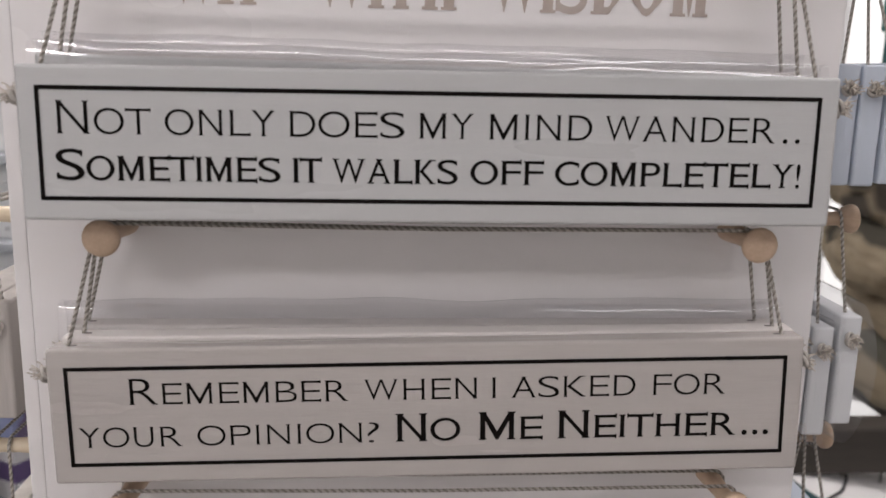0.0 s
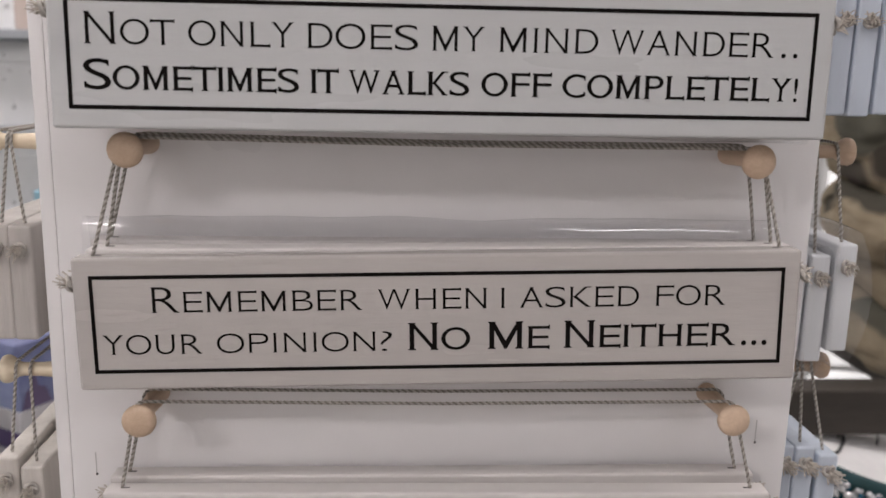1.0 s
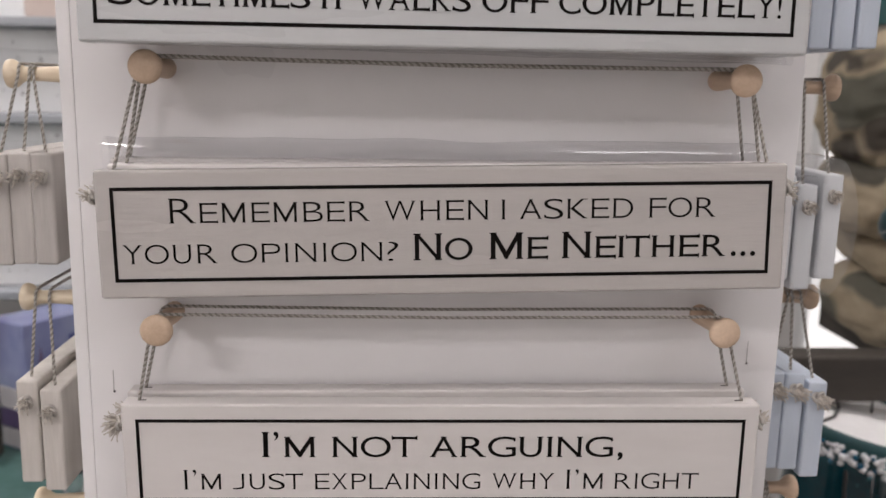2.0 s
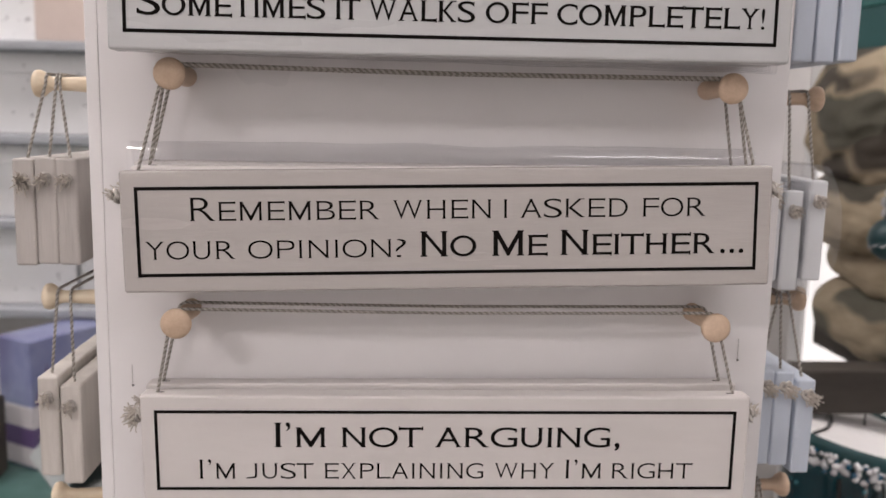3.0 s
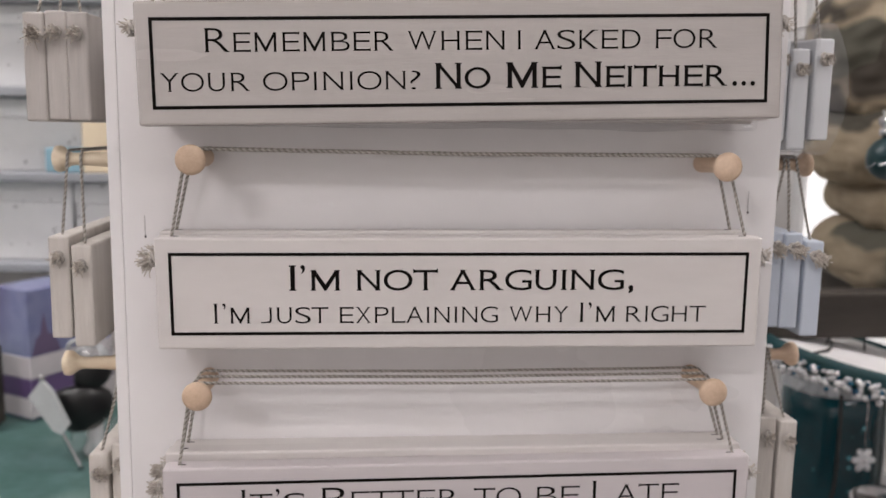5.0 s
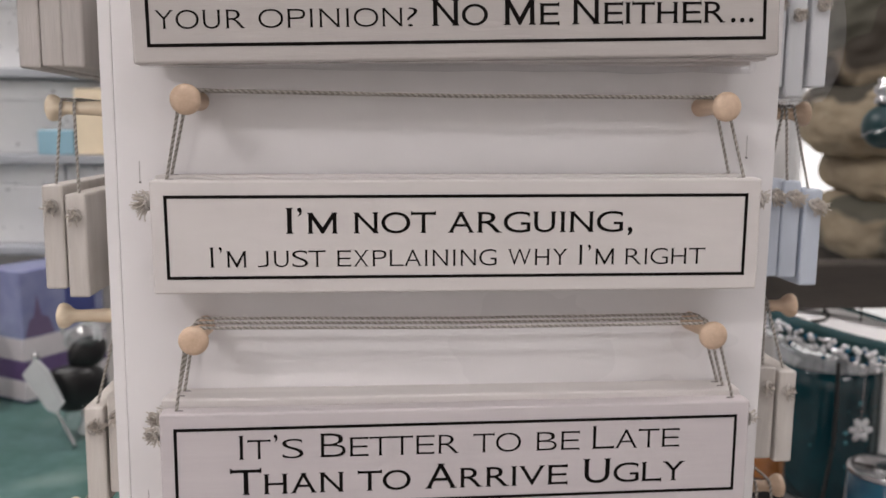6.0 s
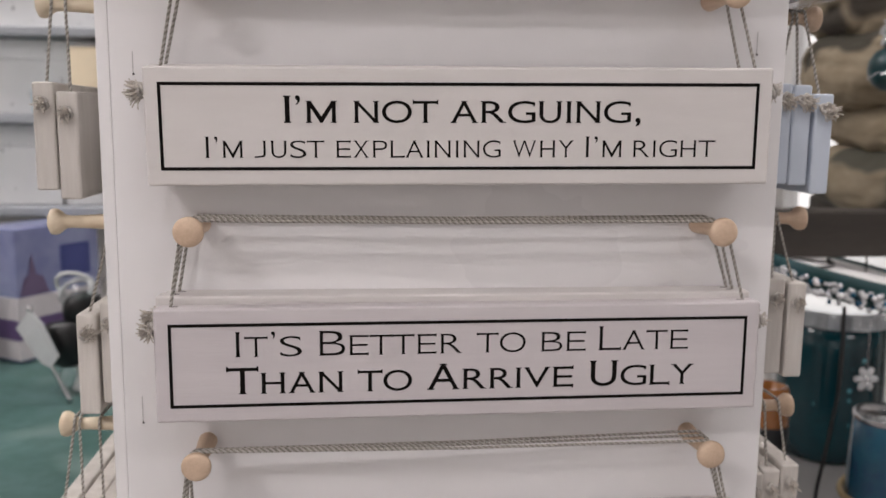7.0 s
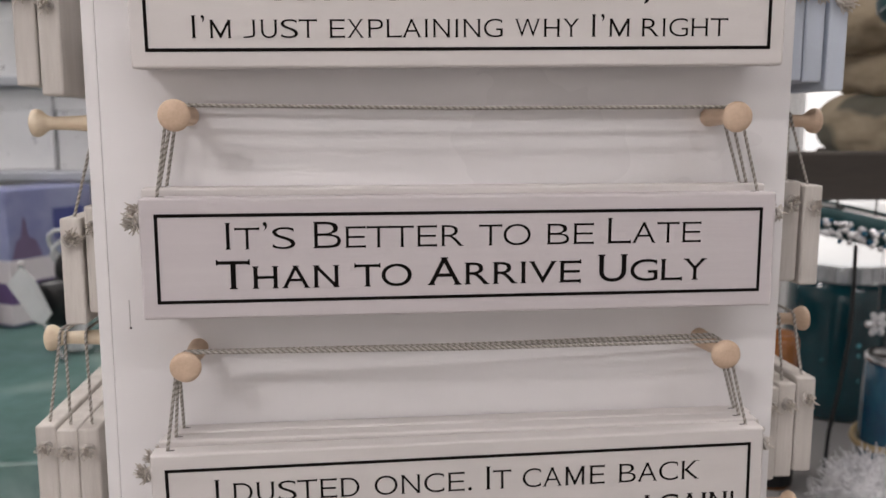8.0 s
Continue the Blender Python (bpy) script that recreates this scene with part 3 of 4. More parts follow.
LG, LC, RB, RC = ("weathered greyish-white wooden sign hung edge-on in a row", "cream-white wooden sign hung edge-on in a row",
                  "pale blue wooden sign hung edge-on in a row", "cream-white wooden sign hung edge-on in a row")
for row, u, z, mat, label, yaw, roll, cord_u, kn in (
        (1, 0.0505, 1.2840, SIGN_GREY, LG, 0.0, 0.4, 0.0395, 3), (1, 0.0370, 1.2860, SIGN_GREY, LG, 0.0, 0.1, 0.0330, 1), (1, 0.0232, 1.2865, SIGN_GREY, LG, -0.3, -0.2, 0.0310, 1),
        (2, 0.0418, 1.1440, SIGN_CREAM, LC, 0.0, 0.2, 0.0385, 1), (2, 0.0270, 1.1395, SIGN_CREAM, LC, -0.2, -0.2, 0.0300, 1),
        (3, 0.0210, 0.9965, SIGN_CREAM, LC, -0.5, 0.1, 0.0080, 2), (3, 0.0074, 1.0045, SIGN_CREAM, LC, 0.0, 0.0, 0.0060, 1),
        (4, 0.0467, 0.8630, SIGN_CREAM, LC, 0.3, 0.2, 0.0385, 1), (4, 0.0328, 0.8610, SIGN_CREAM, LC, 0.0, 0.0, 0.0350, 1), (4, 0.0186, 0.8610, SIGN_CREAM, LC, -0.3, 0.0, 0.0220, 1)):
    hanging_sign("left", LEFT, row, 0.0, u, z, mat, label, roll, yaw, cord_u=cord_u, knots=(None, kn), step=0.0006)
for row, u, z, mat, label, yaw, roll, cord_u, kn, sl in (
        (0, 0.0500, 1.4255, SIGN_BLUE, RB, 0.4, -0.2, 0.0395, 1, None), (0, 0.0360, 1.4250, SIGN_BLUE, RB, 0.0, 0.1, 0.0360, 1, None), (0, 0.0220, 1.4250, SIGN_BLUE, RB, -0.2, 0.0, 0.0300, 1, None),
        (1, 0.0400, 1.2815, SIGN_BAGGED, "pale wooden sign in a clear bag, hung edge-on", 0.0, 0.2, 0.0370, 0, (0.010, 0.010, 0.010, 5)),
        (1, 0.0240, 1.2730, SIGN_BAGGED, "pale wooden sign in a clear bag, hung edge-on", 0.0, -0.3, 0.0240, 0, (0.006, 0.006, 0.0, 6)),
        (1, 0.0095, 1.2800, SIGN_BAGGED, "white wooden sign hung edge-on in a row", 0, 0, 0.0100, 0, None),
        (2, 0.0425, 1.1450, SIGN_BLUE, RB, 0.5, 0.3, 0.0360, 2, None), (2, 0.0284, 1.1500, SIGN_BLUE, RB, 0.0, 0.1, 0.0300, 2, None), (2, 0.0146, 1.1505, SIGN_BLUE, RB, 0.0, 0.0, 0.0270, 2, None),
        (3, 0.0335, 1.0148, SIGN_CREAM, RC, 0.4, 0.0, 0.0260, 1, None), (3, 0.0192, 1.0183, SIGN_CREAM, RC, 0.0, 0.2, 0.0240, 1, None),
        (4, 0.0380, 0.8830, SIGN_CREAM, RC, 0.3, 0.2, 0.0370, 1, None), (4, 0.0250, 0.8785, SIGN_CREAM, RC, 0.0, 0.0, 0.0260, 1, None), (4, 0.0128, 0.8765, SIGN_CREAM, RC, 0.0, 0.0, 0.0120, 1, None)):
    hanging_sign("right", RIGHT, row, 0.0, u, z, mat, label, roll, yaw, cord_u=cord_u, knots=(kn, None), sleeve=sl, step=0.0006)

# ---- behind the stand, on its right: cushions on a dark shelf, a table of glass and trinkets ----
def soft_block(w, d, h, seed, power=2.7, lump=0.012, steps=(44, 22), full=0.75, crease=0.0):
    """A stuffed cushion: a rounded block, full in the middle and thin at the seams."""
    nu, nv = steps
    verts, faces = [], []
    for j in range(nv + 1):
        v = -math.pi / 2 + math.pi * j / nv
        for i in range(nu):
            a = 2 * math.pi * i / nu
            c, s = math.cos(a), math.sin(a)
            e = 2 / power
            r = abs(math.cos(v)) ** full
            x = math.copysign(abs(c) ** e, c) * r * w / 2
            y = math.copysign(abs(s) ** e, s) * r * d / 2
            z = math.copysign(abs(math.sin(v)) ** 0.9, math.sin(v)) * h / 2
            k = noise.noise(Vector((x * 9 + seed * 3.1, y * 9, z * 9 + seed))) * lump
            if crease:
                k -= crease * abs(noise.noise(Vector((x * 24, y * 24 + seed * 5, z * 40)))) * 2
            verts.append((x + k, y + k, z + k * 0.6))
    for j in range(nv):
        for i in range(nu):
            k = (i + 1) % nu
            faces.append((j * nu + i, j * nu + k, (j + 1) * nu + k, (j + 1) * nu + i))
    me = bpy.data.meshes.new("cushion")
    me.from_pydata(verts, [], faces)
    return smooth(me)


def thing(name, label, category, at, rz=0.0, group=""):
    ob = tagged(new(name), label, category, group=group)
    ob.matrix_basis = pose(*at, 0, 0, rz)
    return ob


CUSHION = material("brown_leaf_print", (0.25, 0.195, 0.125), 0.85, second=(0.47, 0.39, 0.28), scale=7, stretch=(0.8, 0.8, 1.9), bump=0.5, bump_scale=500,
                   vary=0.12)
def leaf_print(mt, dark, green):
    """Long printed leaves, dark brown and grey-green, over the cloth's own colour."""
    n, l = mt.node_tree.nodes, mt.node_tree.links
    bsdf = n["Principled BSDF"]
    ground = bsdf.inputs["Base Color"].links[0].from_socket
    tc, mp, warp = n.new("ShaderNodeTexCoord"), n.new("ShaderNodeMapping"), n.new("ShaderNodeTexNoise")
    info = n.new("ShaderNodeObjectInfo")
    mp.inputs["Scale"].default_value = (6.0, 6.0, 14)
    mp.inputs["Rotation"].default_value = (0.2, 0.32, 0.5)
    warp.inputs["Scale"].default_value = 9
    l.new(tc.outputs["Object"], warp.inputs["Vector"])
    bend, shift = n.new("ShaderNodeVectorMath"), n.new("ShaderNodeVectorMath")
    bend.operation = shift.operation = "MULTIPLY_ADD"
    bend.inputs[1].default_value = (0.13, 0.13, 0.10)
    l.new(warp.outputs["Color"], bend.inputs[0])
    l.new(tc.outputs["Object"], bend.inputs[2])
    shift.inputs[1].default_value = (31, 17, 23)
    l.new(info.outputs["Random"], shift.inputs[0])
    l.new(bend.outputs[0], mp.inputs["Vector"])
    l.new(mp.outputs[0], shift.inputs[2])
    cell, edge, mix, hue = n.new("ShaderNodeTexVoronoi"), n.new("ShaderNodeMapRange"), n.new("ShaderNodeMix"), n.new("ShaderNodeMix")
    cell.inputs["Scale"].default_value = 1.0
    l.new(shift.outputs[0], cell.inputs["Vector"])
    edge.inputs["From Min"].default_value, edge.inputs["From Max"].default_value = 0.56, 0.44
    l.new(cell.outputs["Distance"], edge.inputs["Value"])
    mix.data_type = hue.data_type = "RGBA"
    tell = n.new("ShaderNodeSeparateColor")
    l.new(cell.outputs["Color"], tell.inputs[0])
    hue.inputs["A"].default_value, hue.inputs["B"].default_value = (*dark, 1), (*green, 1)
    l.new(tell.outputs[0], hue.inputs["Factor"])
    some = n.new("ShaderNodeMath")
    some.operation = "GREATER_THAN"
    some.inputs[1].default_value = 0.15
    l.new(tell.outputs[1], some.inputs[0])
    both = n.new("ShaderNodeMath")
    both.operation = "MULTIPLY"
    l.new(edge.outputs[0], both.inputs[0])
    l.new(some.outputs[0], both.inputs[1])
    l.new(both.outputs[0], mix.inputs["Factor"])
    l.new(ground, mix.inputs["A"])
    l.new(hue.outputs["Result"], mix.inputs["B"])
    l.new(mix.outputs["Result"], bsdf.inputs["Base Color"])


leaf_print(CUSHION, (0.060, 0.047, 0.036), (0.105, 0.10, 0.075))
DARK_WOOD = material("dark_shelf_wood", (0.034, 0.028, 0.023), 0.65, second=(0.058, 0.048, 0.039), scale=10, stretch=(0.5, 3, 3), bump=0.2)
GREY_TOP = material("grey_table_top", (0.26, 0.25, 0.245), 0.5, scale=8, bump=0.1)
# the bright spots are light sparkles painted into the teal glass
TEAL_GLASS = material("dark_teal_sparkle_glass", (0.003, 0.028, 0.038), 0.14, second=(0.005, 0.050, 0.064), scale=14, coat=0.3, spots=(0.10, 0.40, 0.48), spot_scale=44, spot_at=0.70, spot_edge=0.05)
TEAL_CLOTH = material("teal_fabric", (0.004, 0.040, 0.036), 0.55, second=(0.008, 0.060, 0.075), scale=24, bump=0.4)
DEEP_TEAL = material("deep_teal_glass", (0.003, 0.028, 0.03), 0.4, second=(0.006, 0.045, 0.055), scale=24, coat=0.1)
BLUE_GLASS = material("blue_lustre_glass", (0.006, 0.05, 0.11), 0.2, second=(0.012, 0.10, 0.16), scale=18, coat=0.4)
SILVER = material("silver_mosaic", (0.72, 0.72, 0.74), 0.22, metal=1.0, scale=80, amount=1.0)
FLUTED = material("fluted_mirror_glass", (0.45, 0.49, 0.52), 0.25, metal=0.5, second=(0.78, 0.80, 0.82), scale=60, vary=0.4)
PEARL = material("silver_beads", (0.90, 0.91, 0.93), 0.12, metal=0.5, scale=60, vary=0.3)
WHITE_CLOTH = material("white_tissue", (0.90, 0.885, 0.88), 0.7, scale=12, bump=0.3, bump_scale=60)
BLACK = material("black_cable", (0.010, 0.010, 0.011), 0.5, scale=30)
AMBER = material("amber_glass", (0.24, 0.085, 0.02), 0.2, second=(0.36, 0.14, 0.04), scale=30, coat=0.4)
GOLD = material("gold_cord", (0.42, 0.31, 0.16), 0.45, scale=90, metal=0.3)
FLUFF = material("silver_grey_tinsel", (0.80, 0.80, 0.81), 0.45, second=(0.50, 0.50, 0.52), scale=120, metal=0.1)

# dark shelf on uprights
shelf = thing("shelf", "dark brown wooden display shelf holding a pile of cushions", "shelf", (0.83, 1.12, 0))
part("shelf_board", box_bm(-0.17, 0.42, -0.170, 0.08, 1.010, 1.050, 0.004), DARK_WOOD, shelf)
part("front_rail", box_bm(-0.44, 0.42, -0.214, -0.172, 0.996, 1.054, 0.004), DARK_WOOD, shelf)
for x in (0.13, 0.38):
    for y in (-0.14, 0.055):
        part("post", box_bm(x - 0.02, x + 0.02, y - 0.02, y + 0.02, 0, 1.010, 0.003), DARK_WOOD, shelf)

zc = 1.052
for i, (left, w, h, rz) in enumerate(((0.618, 0.46, 0.082, 2), (0.632, 0.47, 0.074, -2), (0.590, 0.51, 0.100, 3), (0.582, 0.50, 0.170, -2))):
    cushion = thing("cushion", "brown leaf-print cushion lying in a pile", "cushion", (left + w / 2, 1.062, zc + h / 2 - 0.005), rz, "pile of cushions")
    me = soft_block(w, 0.31, h * 1.15, i + 1, 3.2, 0.016, (112, 56), 0.24, 0.006)
    part("cover", me, CUSHION, cushion)
    zc += h - 0.008
gift = thing("gift_box", "dark teal lidded gift box on the cushion pile", "box", (0.800, 1.04, zc - 0.006), 8)
part("box_body", box_bm(-0.145, 0.145, -0.10, 0.10, 0, 0.085, 0.003), material("dark_teal_card", (0.02, 0.10, 0.10), 0.5, scale=20), gift)
part("lid", box_bm(-0.149, 0.149, -0.104, 0.104, 0.072, 0.125, 0.003), material("teal_card", (0.03, 0.16, 0.15), 0.5, scale=20), gift)
# small silver-trimmed teal bauble hanging from the cushions' edge
bauble = thing("bauble", "teal glass bauble with silver cap", "bauble", (0.570, 0.868, 1.222))
part("ball", lathe([(0.0008, -0.026), (0.010, -0.0245), (0.019, -0.018), (0.0245, -0.008), (0.0255, 0.0), (0.0235, 0.010), (0.017, 0.019), (0.008, 0.0245), (0.006, 0.026)], 28), DEEP_TEAL, bauble)
for k in range(9):
    a, b = 2.2 + 0.6 * k, -0.5 + 0.1 * k
    pts = [(0.0254 * math.cos(b) * math.cos(a + u), 0.0254 * math.cos(b) * math.sin(a + u), 0.0254 * math.sin(b) + 0.006 * math.sin(u * 2)) for u in (-0.25, -0.12, 0, 0.12, 0.25)]
    verts, faces = sweep([resample(pts, 0.003)[0]], 0.0008, 6)
    me = bpy.data.meshes.new("painted_stroke")
    me.from_pydata(verts, [], faces)
    part("painted_stroke", me, PEARL, bauble, "silver painted stroke")
part("cap", lathe([(0.007, 0.024), (0.013, 0.026), (0.013, 0.033), (0.010, 0.035), (0.015, 0.040), (0.014, 0.047), (0.010, 0.049), (0.012, 0.055), (0.002, 0.057)], 20), SILVER, bauble, "silver cap")
part("hook", lathe([(0.0012, 0.056), (0.0012, 0.095)], 8), SILVER, bauble)

# table with glass
table = thing("table", "grey display table standing behind the sign stand", "table", (0.80, 0.86, 0))
part("tabletop", box_bm(-0.42, 0.09, -0.20, 0.52, 0.620, 0.645, 0.004), GREY_TOP, table)
for x in (-0.38, 0.05):
    for y in (-0.16, 0.48):
        part("leg", box_bm(x - 0.02, x + 0.02, y - 0.02, y + 0.02, 0, 0.620, 0.003), GREY_TOP, table)

lamp = thing("teal_vessel", "dark teal glass vessel with a white top set glowing", "lamp", (0.696, 1.162, 0.645))
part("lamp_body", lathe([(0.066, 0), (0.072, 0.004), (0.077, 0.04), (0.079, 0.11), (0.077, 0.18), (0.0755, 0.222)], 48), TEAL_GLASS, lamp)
for k in range(30):
    a = 2 * math.pi * k / 30
    tile = box_bm(-0.0080, 0.0080, -0.0016, 0.0016, 0, 0.026, 0.0012, 2)
    tilt = random.uniform(-9, 9)
    part("mirror_tile", tile, FLUTED, lamp, m=pose(0.0775 * math.cos(a), 0.0775 * math.sin(a), 0.211, random.uniform(-4, 4), 0, math.degrees(a) + 90 + tilt))
# glow added to this white top to match a bright white strip
part("globe", soft_block(0.156, 0.156, 0.105, 11, 2.1, 0.003, (40, 20), 0.5), glow_material("white_strip_glow", (1.0, 0.965, 0.95), 0.85), lamp, "white top set glowing for a bright white strip", pose(0, 0, 0.276))

# a white disc with a beaded rim, hung under the shelf
mobile = thing("hanging_ornament", "white disc ornament with a beaded teal rim hanging under a shelf", "ornament", (0.565, 0.915, 0.973))
for x, y in ((-0.02, 0.01), (0.03, 0.01)):
    part("cord", lathe([(0.0012, 0.002), (0.0012, 0.0228)], 8), BLACK, mobile, "thin black hanging cord", pose(x, y, 0))
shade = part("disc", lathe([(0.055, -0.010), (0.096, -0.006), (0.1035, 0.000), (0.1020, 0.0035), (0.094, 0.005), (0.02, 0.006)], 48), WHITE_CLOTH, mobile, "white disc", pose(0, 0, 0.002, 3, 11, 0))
part("rim_band", lathe([(0.098, -0.024), (0.108, -0.020), (0.1145, -0.004), (0.1140, 0.007), (0.1075, 0.0085), (0.1045, 0.002), (0.097, -0.014)], 48), TEAL_CLOTH, shade, "teal fabric band")
bead = lathe([(0.0004, -0.0042), (0.0024, -0.0036), (0.0040, -0.0014), (0.0042, 0.0006), (0.0034, 0.0026), (0.0016, 0.0040), (0.0004, 0.0042)], 10, "bead")
blue_bead = bead.copy()
bead.materials.append(PEARL)
blue_bead.materials.append(BLUE_GLASS)
rnd = random.Random(5)
for k in range(560):
    a = 2 * math.pi * (k // 5 * 5 + rnd.uniform(-2.3, 2.3)) / 560
    r, zz = 0.1135 + rnd.uniform(-0.002, 0.005), -0.012 + rnd.uniform(-0.014, 0.008)
    part("bead", blue_bead if k % 7 == 3 else bead, None, shade, m=pose(r * math.cos(a), r * math.sin(a), zz, rnd.uniform(0, 90), rnd.uniform(0, 90), 0) @ Matrix.Scale(rnd.uniform(0.45, 1.05), 4))
verts, faces = sweep([resample([(-0.075, -0.06, 0.0065), (-0.045, -0.035, 0.0072), (-0.02, 0.0, 0.0075), (0.0, 0.05, 0.0072)], 0.006)[0]], 0.0018, 6)
me = bpy.data.meshes.new("painted_line")
me.from_pydata(verts, [], faces)
part("painted_line", me, BLACK, shade, "dark painted branch line")

cable = thing("cable", "thin black cable hanging down to a grey table", "cable", (0, 0, 0))
pts = [(0.497, 0.800, 0.958), (0.497, 0.798, 0.92), (0.498, 0.800, 0.86), (0.494, 0.806, 0.80), (0.488, 0.812, 0.74), (0.484, 0.81, 0.68), (0.480, 0.80, 0.6475), (0.46, 0.77, 0.6475), (0.42, 0.76, 0.6475)]
verts, faces = sweep([resample(pts, 0.008)[0]], 0.0022, 8)
me = bpy.data.meshes.new("wire")
me.from_pydata(verts, [], faces)
part("wire", smooth(me), BLACK, cable)

flower = thing("flower_ornament", "small silver flower ornament hanging on a thread", "ornament", (0.572, 0.868, 0.853))
part("thread", lathe([(0.0005, 0.012), (0.0005, 0.104)], 6), SILVER, flower)
for k in range(6):
    a = math.pi * k / 3
    part("petal", soft_block(0.015, 0.006, 0.009, 20 + k, 2.2, 0.0006, (14, 8)), PEARL, flower, m=pose(0.008 * math.cos(a), 0, 0.009 * math.sin(a), 0, -math.degrees(a), 0))
part("centre", soft_block(0.009, 0.009, 0.009, 30, 2, 0.0, (12, 8)), SILVER, flower)

tumbler = thing("tumbler", "blue lustre glass tumbler with a silver rim", "tumbler", (0.568, 0.800, 0.645))
part("glass", lathe([(0.040, 0), (0.0445, 0.004), (0.0465, 0.06), (0.0455, 0.13), (0.0430, 0.184), (0.0410, 0.184), (0.0432, 0.13), (0.0440, 0.04), (0.041, 0.008), (0.01, 0.006)], 40), BLUE_GLASS, tumbler)
part("rim", lathe([(0.0436, 0.181), (0.0442, 0.183), (0.0440, 0.187), (0.0410, 0.188), (0.0408, 0.182)], 40), SILVER, tumbler, "silver rim")
pts = [(0.0505 * math.cos(a), 0.0505 * math.sin(a), 0.100 + 0.012 * math.cos(a)) for a in [2 * math.pi * k / 40 for k in range(41)]]
verts, faces = sweep([resample(pts, 0.006)[0]], 0.004, 8)
me = bpy.data.meshes.new("cord_band")
me.from_pydata(verts, [], faces)
part("cord_band", smooth(me), GOLD, tumbler, "gold cord tied round the glass")

jar = thing("candle_jar", "amber glass candle jar with black band", "candle", (0.466, 0.90, 0.645))
part("jar_body", lathe([(0.023, 0), (0.026, 0.003), (0.026, 0.180), (0.023, 0.192), (0.019, 0.192), (0.019, 0.180)], 32), AMBER, jar)
part("band", lathe([(0.0264, 0.004), (0.0268, 0.006), (0.0268, 0.142), (0.0264, 0.144)], 32), BLACK, jar, "black label band")

# a ball of tinsel
tinsel = thing("tinsel_ball", "silver-grey tinsel pompom with ragged strands", "pompom", (0.482, 0.715, 0.643))
part("core", soft_block(0.092, 0.092, 0.098, 41, 2.1, 0.006, (24, 14)), FLUFF, tinsel, m=pose(0, 0, 0.050))
rnd = random.Random(9)
lines = []
for _ in range(2600):
    d = Vector((rnd.gauss(0, 1), rnd.gauss(0, 1), rnd.gauss(0.15, 1))).normalized()
    if d.z < -0.7:
        continue
    c = Vector((0, 0, 0.052)) + Vector((d.x * 0.041, d.y * 0.041, d.z * 0.045))
    side = Vector((rnd.gauss(0, 1), rnd.gauss(0, 1), rnd.gauss(0, 1))).normalized()
    long = rnd.choice((0.008, 0.011, 0.014, 0.019))
    way2 = (d + side * 0.9).normalized()
    lines.append(np.array([tuple(c + way2 * (long * s) + side * (0.007 * s * s) + d * (0.002 * math.sin(s * 6))) for s in (0, 0.25, 0.5, 0.75, 1.0)]))
verts, faces = sweep(lines, 0.00052, 3)
me = bpy.data.meshes.new("fringe")
me.from_pydata(verts, [], faces)
tagged(part("fringe", me, FLUFF, tinsel), kind="stuff")

# ---- behind the stand, on its left: shelves of boxes, a table with a gift bag ----
SPECKLE = material("white_speckled_card", (0.80, 0.805, 0.81), 0.55, second=(0.73, 0.74, 0.745), scale=8, spots=(0.40, 0.40, 0.41), spot_scale=75, spot_at=0.66, spot_edge=0.05, vary=0.10)
GREY_LEDGE = material("grey_shelf_metal", (0.36, 0.375, 0.40), 0.45, second=(0.30, 0.315, 0.34), scale=10)
BEIGE_CARD = material("pinkish_beige_card", (0.60, 0.50, 0.45), 0.5, scale=10)
SKY_CARD = material("light_blue_card", (0.27, 0.46, 0.56), 0.5, scale=16)
# cream card with the warm lamplight on it mixed into its colour
CREAM_CARD = material("lamplit_cream_card", (0.85, 0.72, 0.52), 0.5, scale=10)
# mottled cloth; its pale sheen is painted in by the lighter tone and spots
GREEN_CLOTH = material("teal_green_cloth_painted_sheen", (0.026, 0.085, 0.066), 0.45, second=(0.10, 0.18, 0.175), scale=9, bump=0.6, bump_scale=40, spots=(0.26, 0.33, 0.30), spot_scale=6, spot_at=0.55, spot_edge=0.22)

rack = thing("shelf_rack", "grey metal shelf rack filled with white boxes", "shelf rack", (-0.86, 1.60, 0))
LEDGES = (1.005, 1.160, 1.303, 1.458, 1.66)
for z in LEDGES:
    part("ledge", box_bm(-0.52, 0.52, -0.19, 0.19, z - 0.016, z, 0.003), GREY_LEDGE, rack)
for x in (-0.51, 0.51):
    for y in (-0.18, 0.18):
        part("upright", box_bm(x - 0.012, x + 0.012, y - 0.012, y + 0.012, 0, 1.75, 0.002), GREY_LEDGE, rack)
part("back_panel", box_bm(-0.52, 0.52, 0.19, 0.20, 0.2, 1.75), WALL, rack)
rnd = random.Random(3)
for k, z in enumerate(LEDGES[:4]):
    x = -0.50
    while x < 0.46:
        w = rnd.uniform(0.22, 0.34)
        w = min(w, 0.50 - x)
        if w < 0.05:
            break
        b = thing("storage_box", "white speckled card box standing on a shelf", "box", (-0.86 + x + w / 2, 1.60, z), 0, "boxes on the rack")
        h = (LEDGES[k + 1] - z) - 0.016 - rnd.uniform(0.001, 0.004)
        part("box_body", box_bm(-w / 2 + 0.003, w / 2 - 0.003, -0.15, 0.15, 0, h * 0.74, 0.003), SPECKLE, b)
        part("lid", box_bm(-w / 2 + 0.001, w / 2 - 0.001, -0.152, 0.152, h * 0.74, h, 0.003), SPECKLE, b)
        x += w
b = thing("card_box", "light blue card box standing on a shelf", "box", (-0.555, 1.428, 1.160))
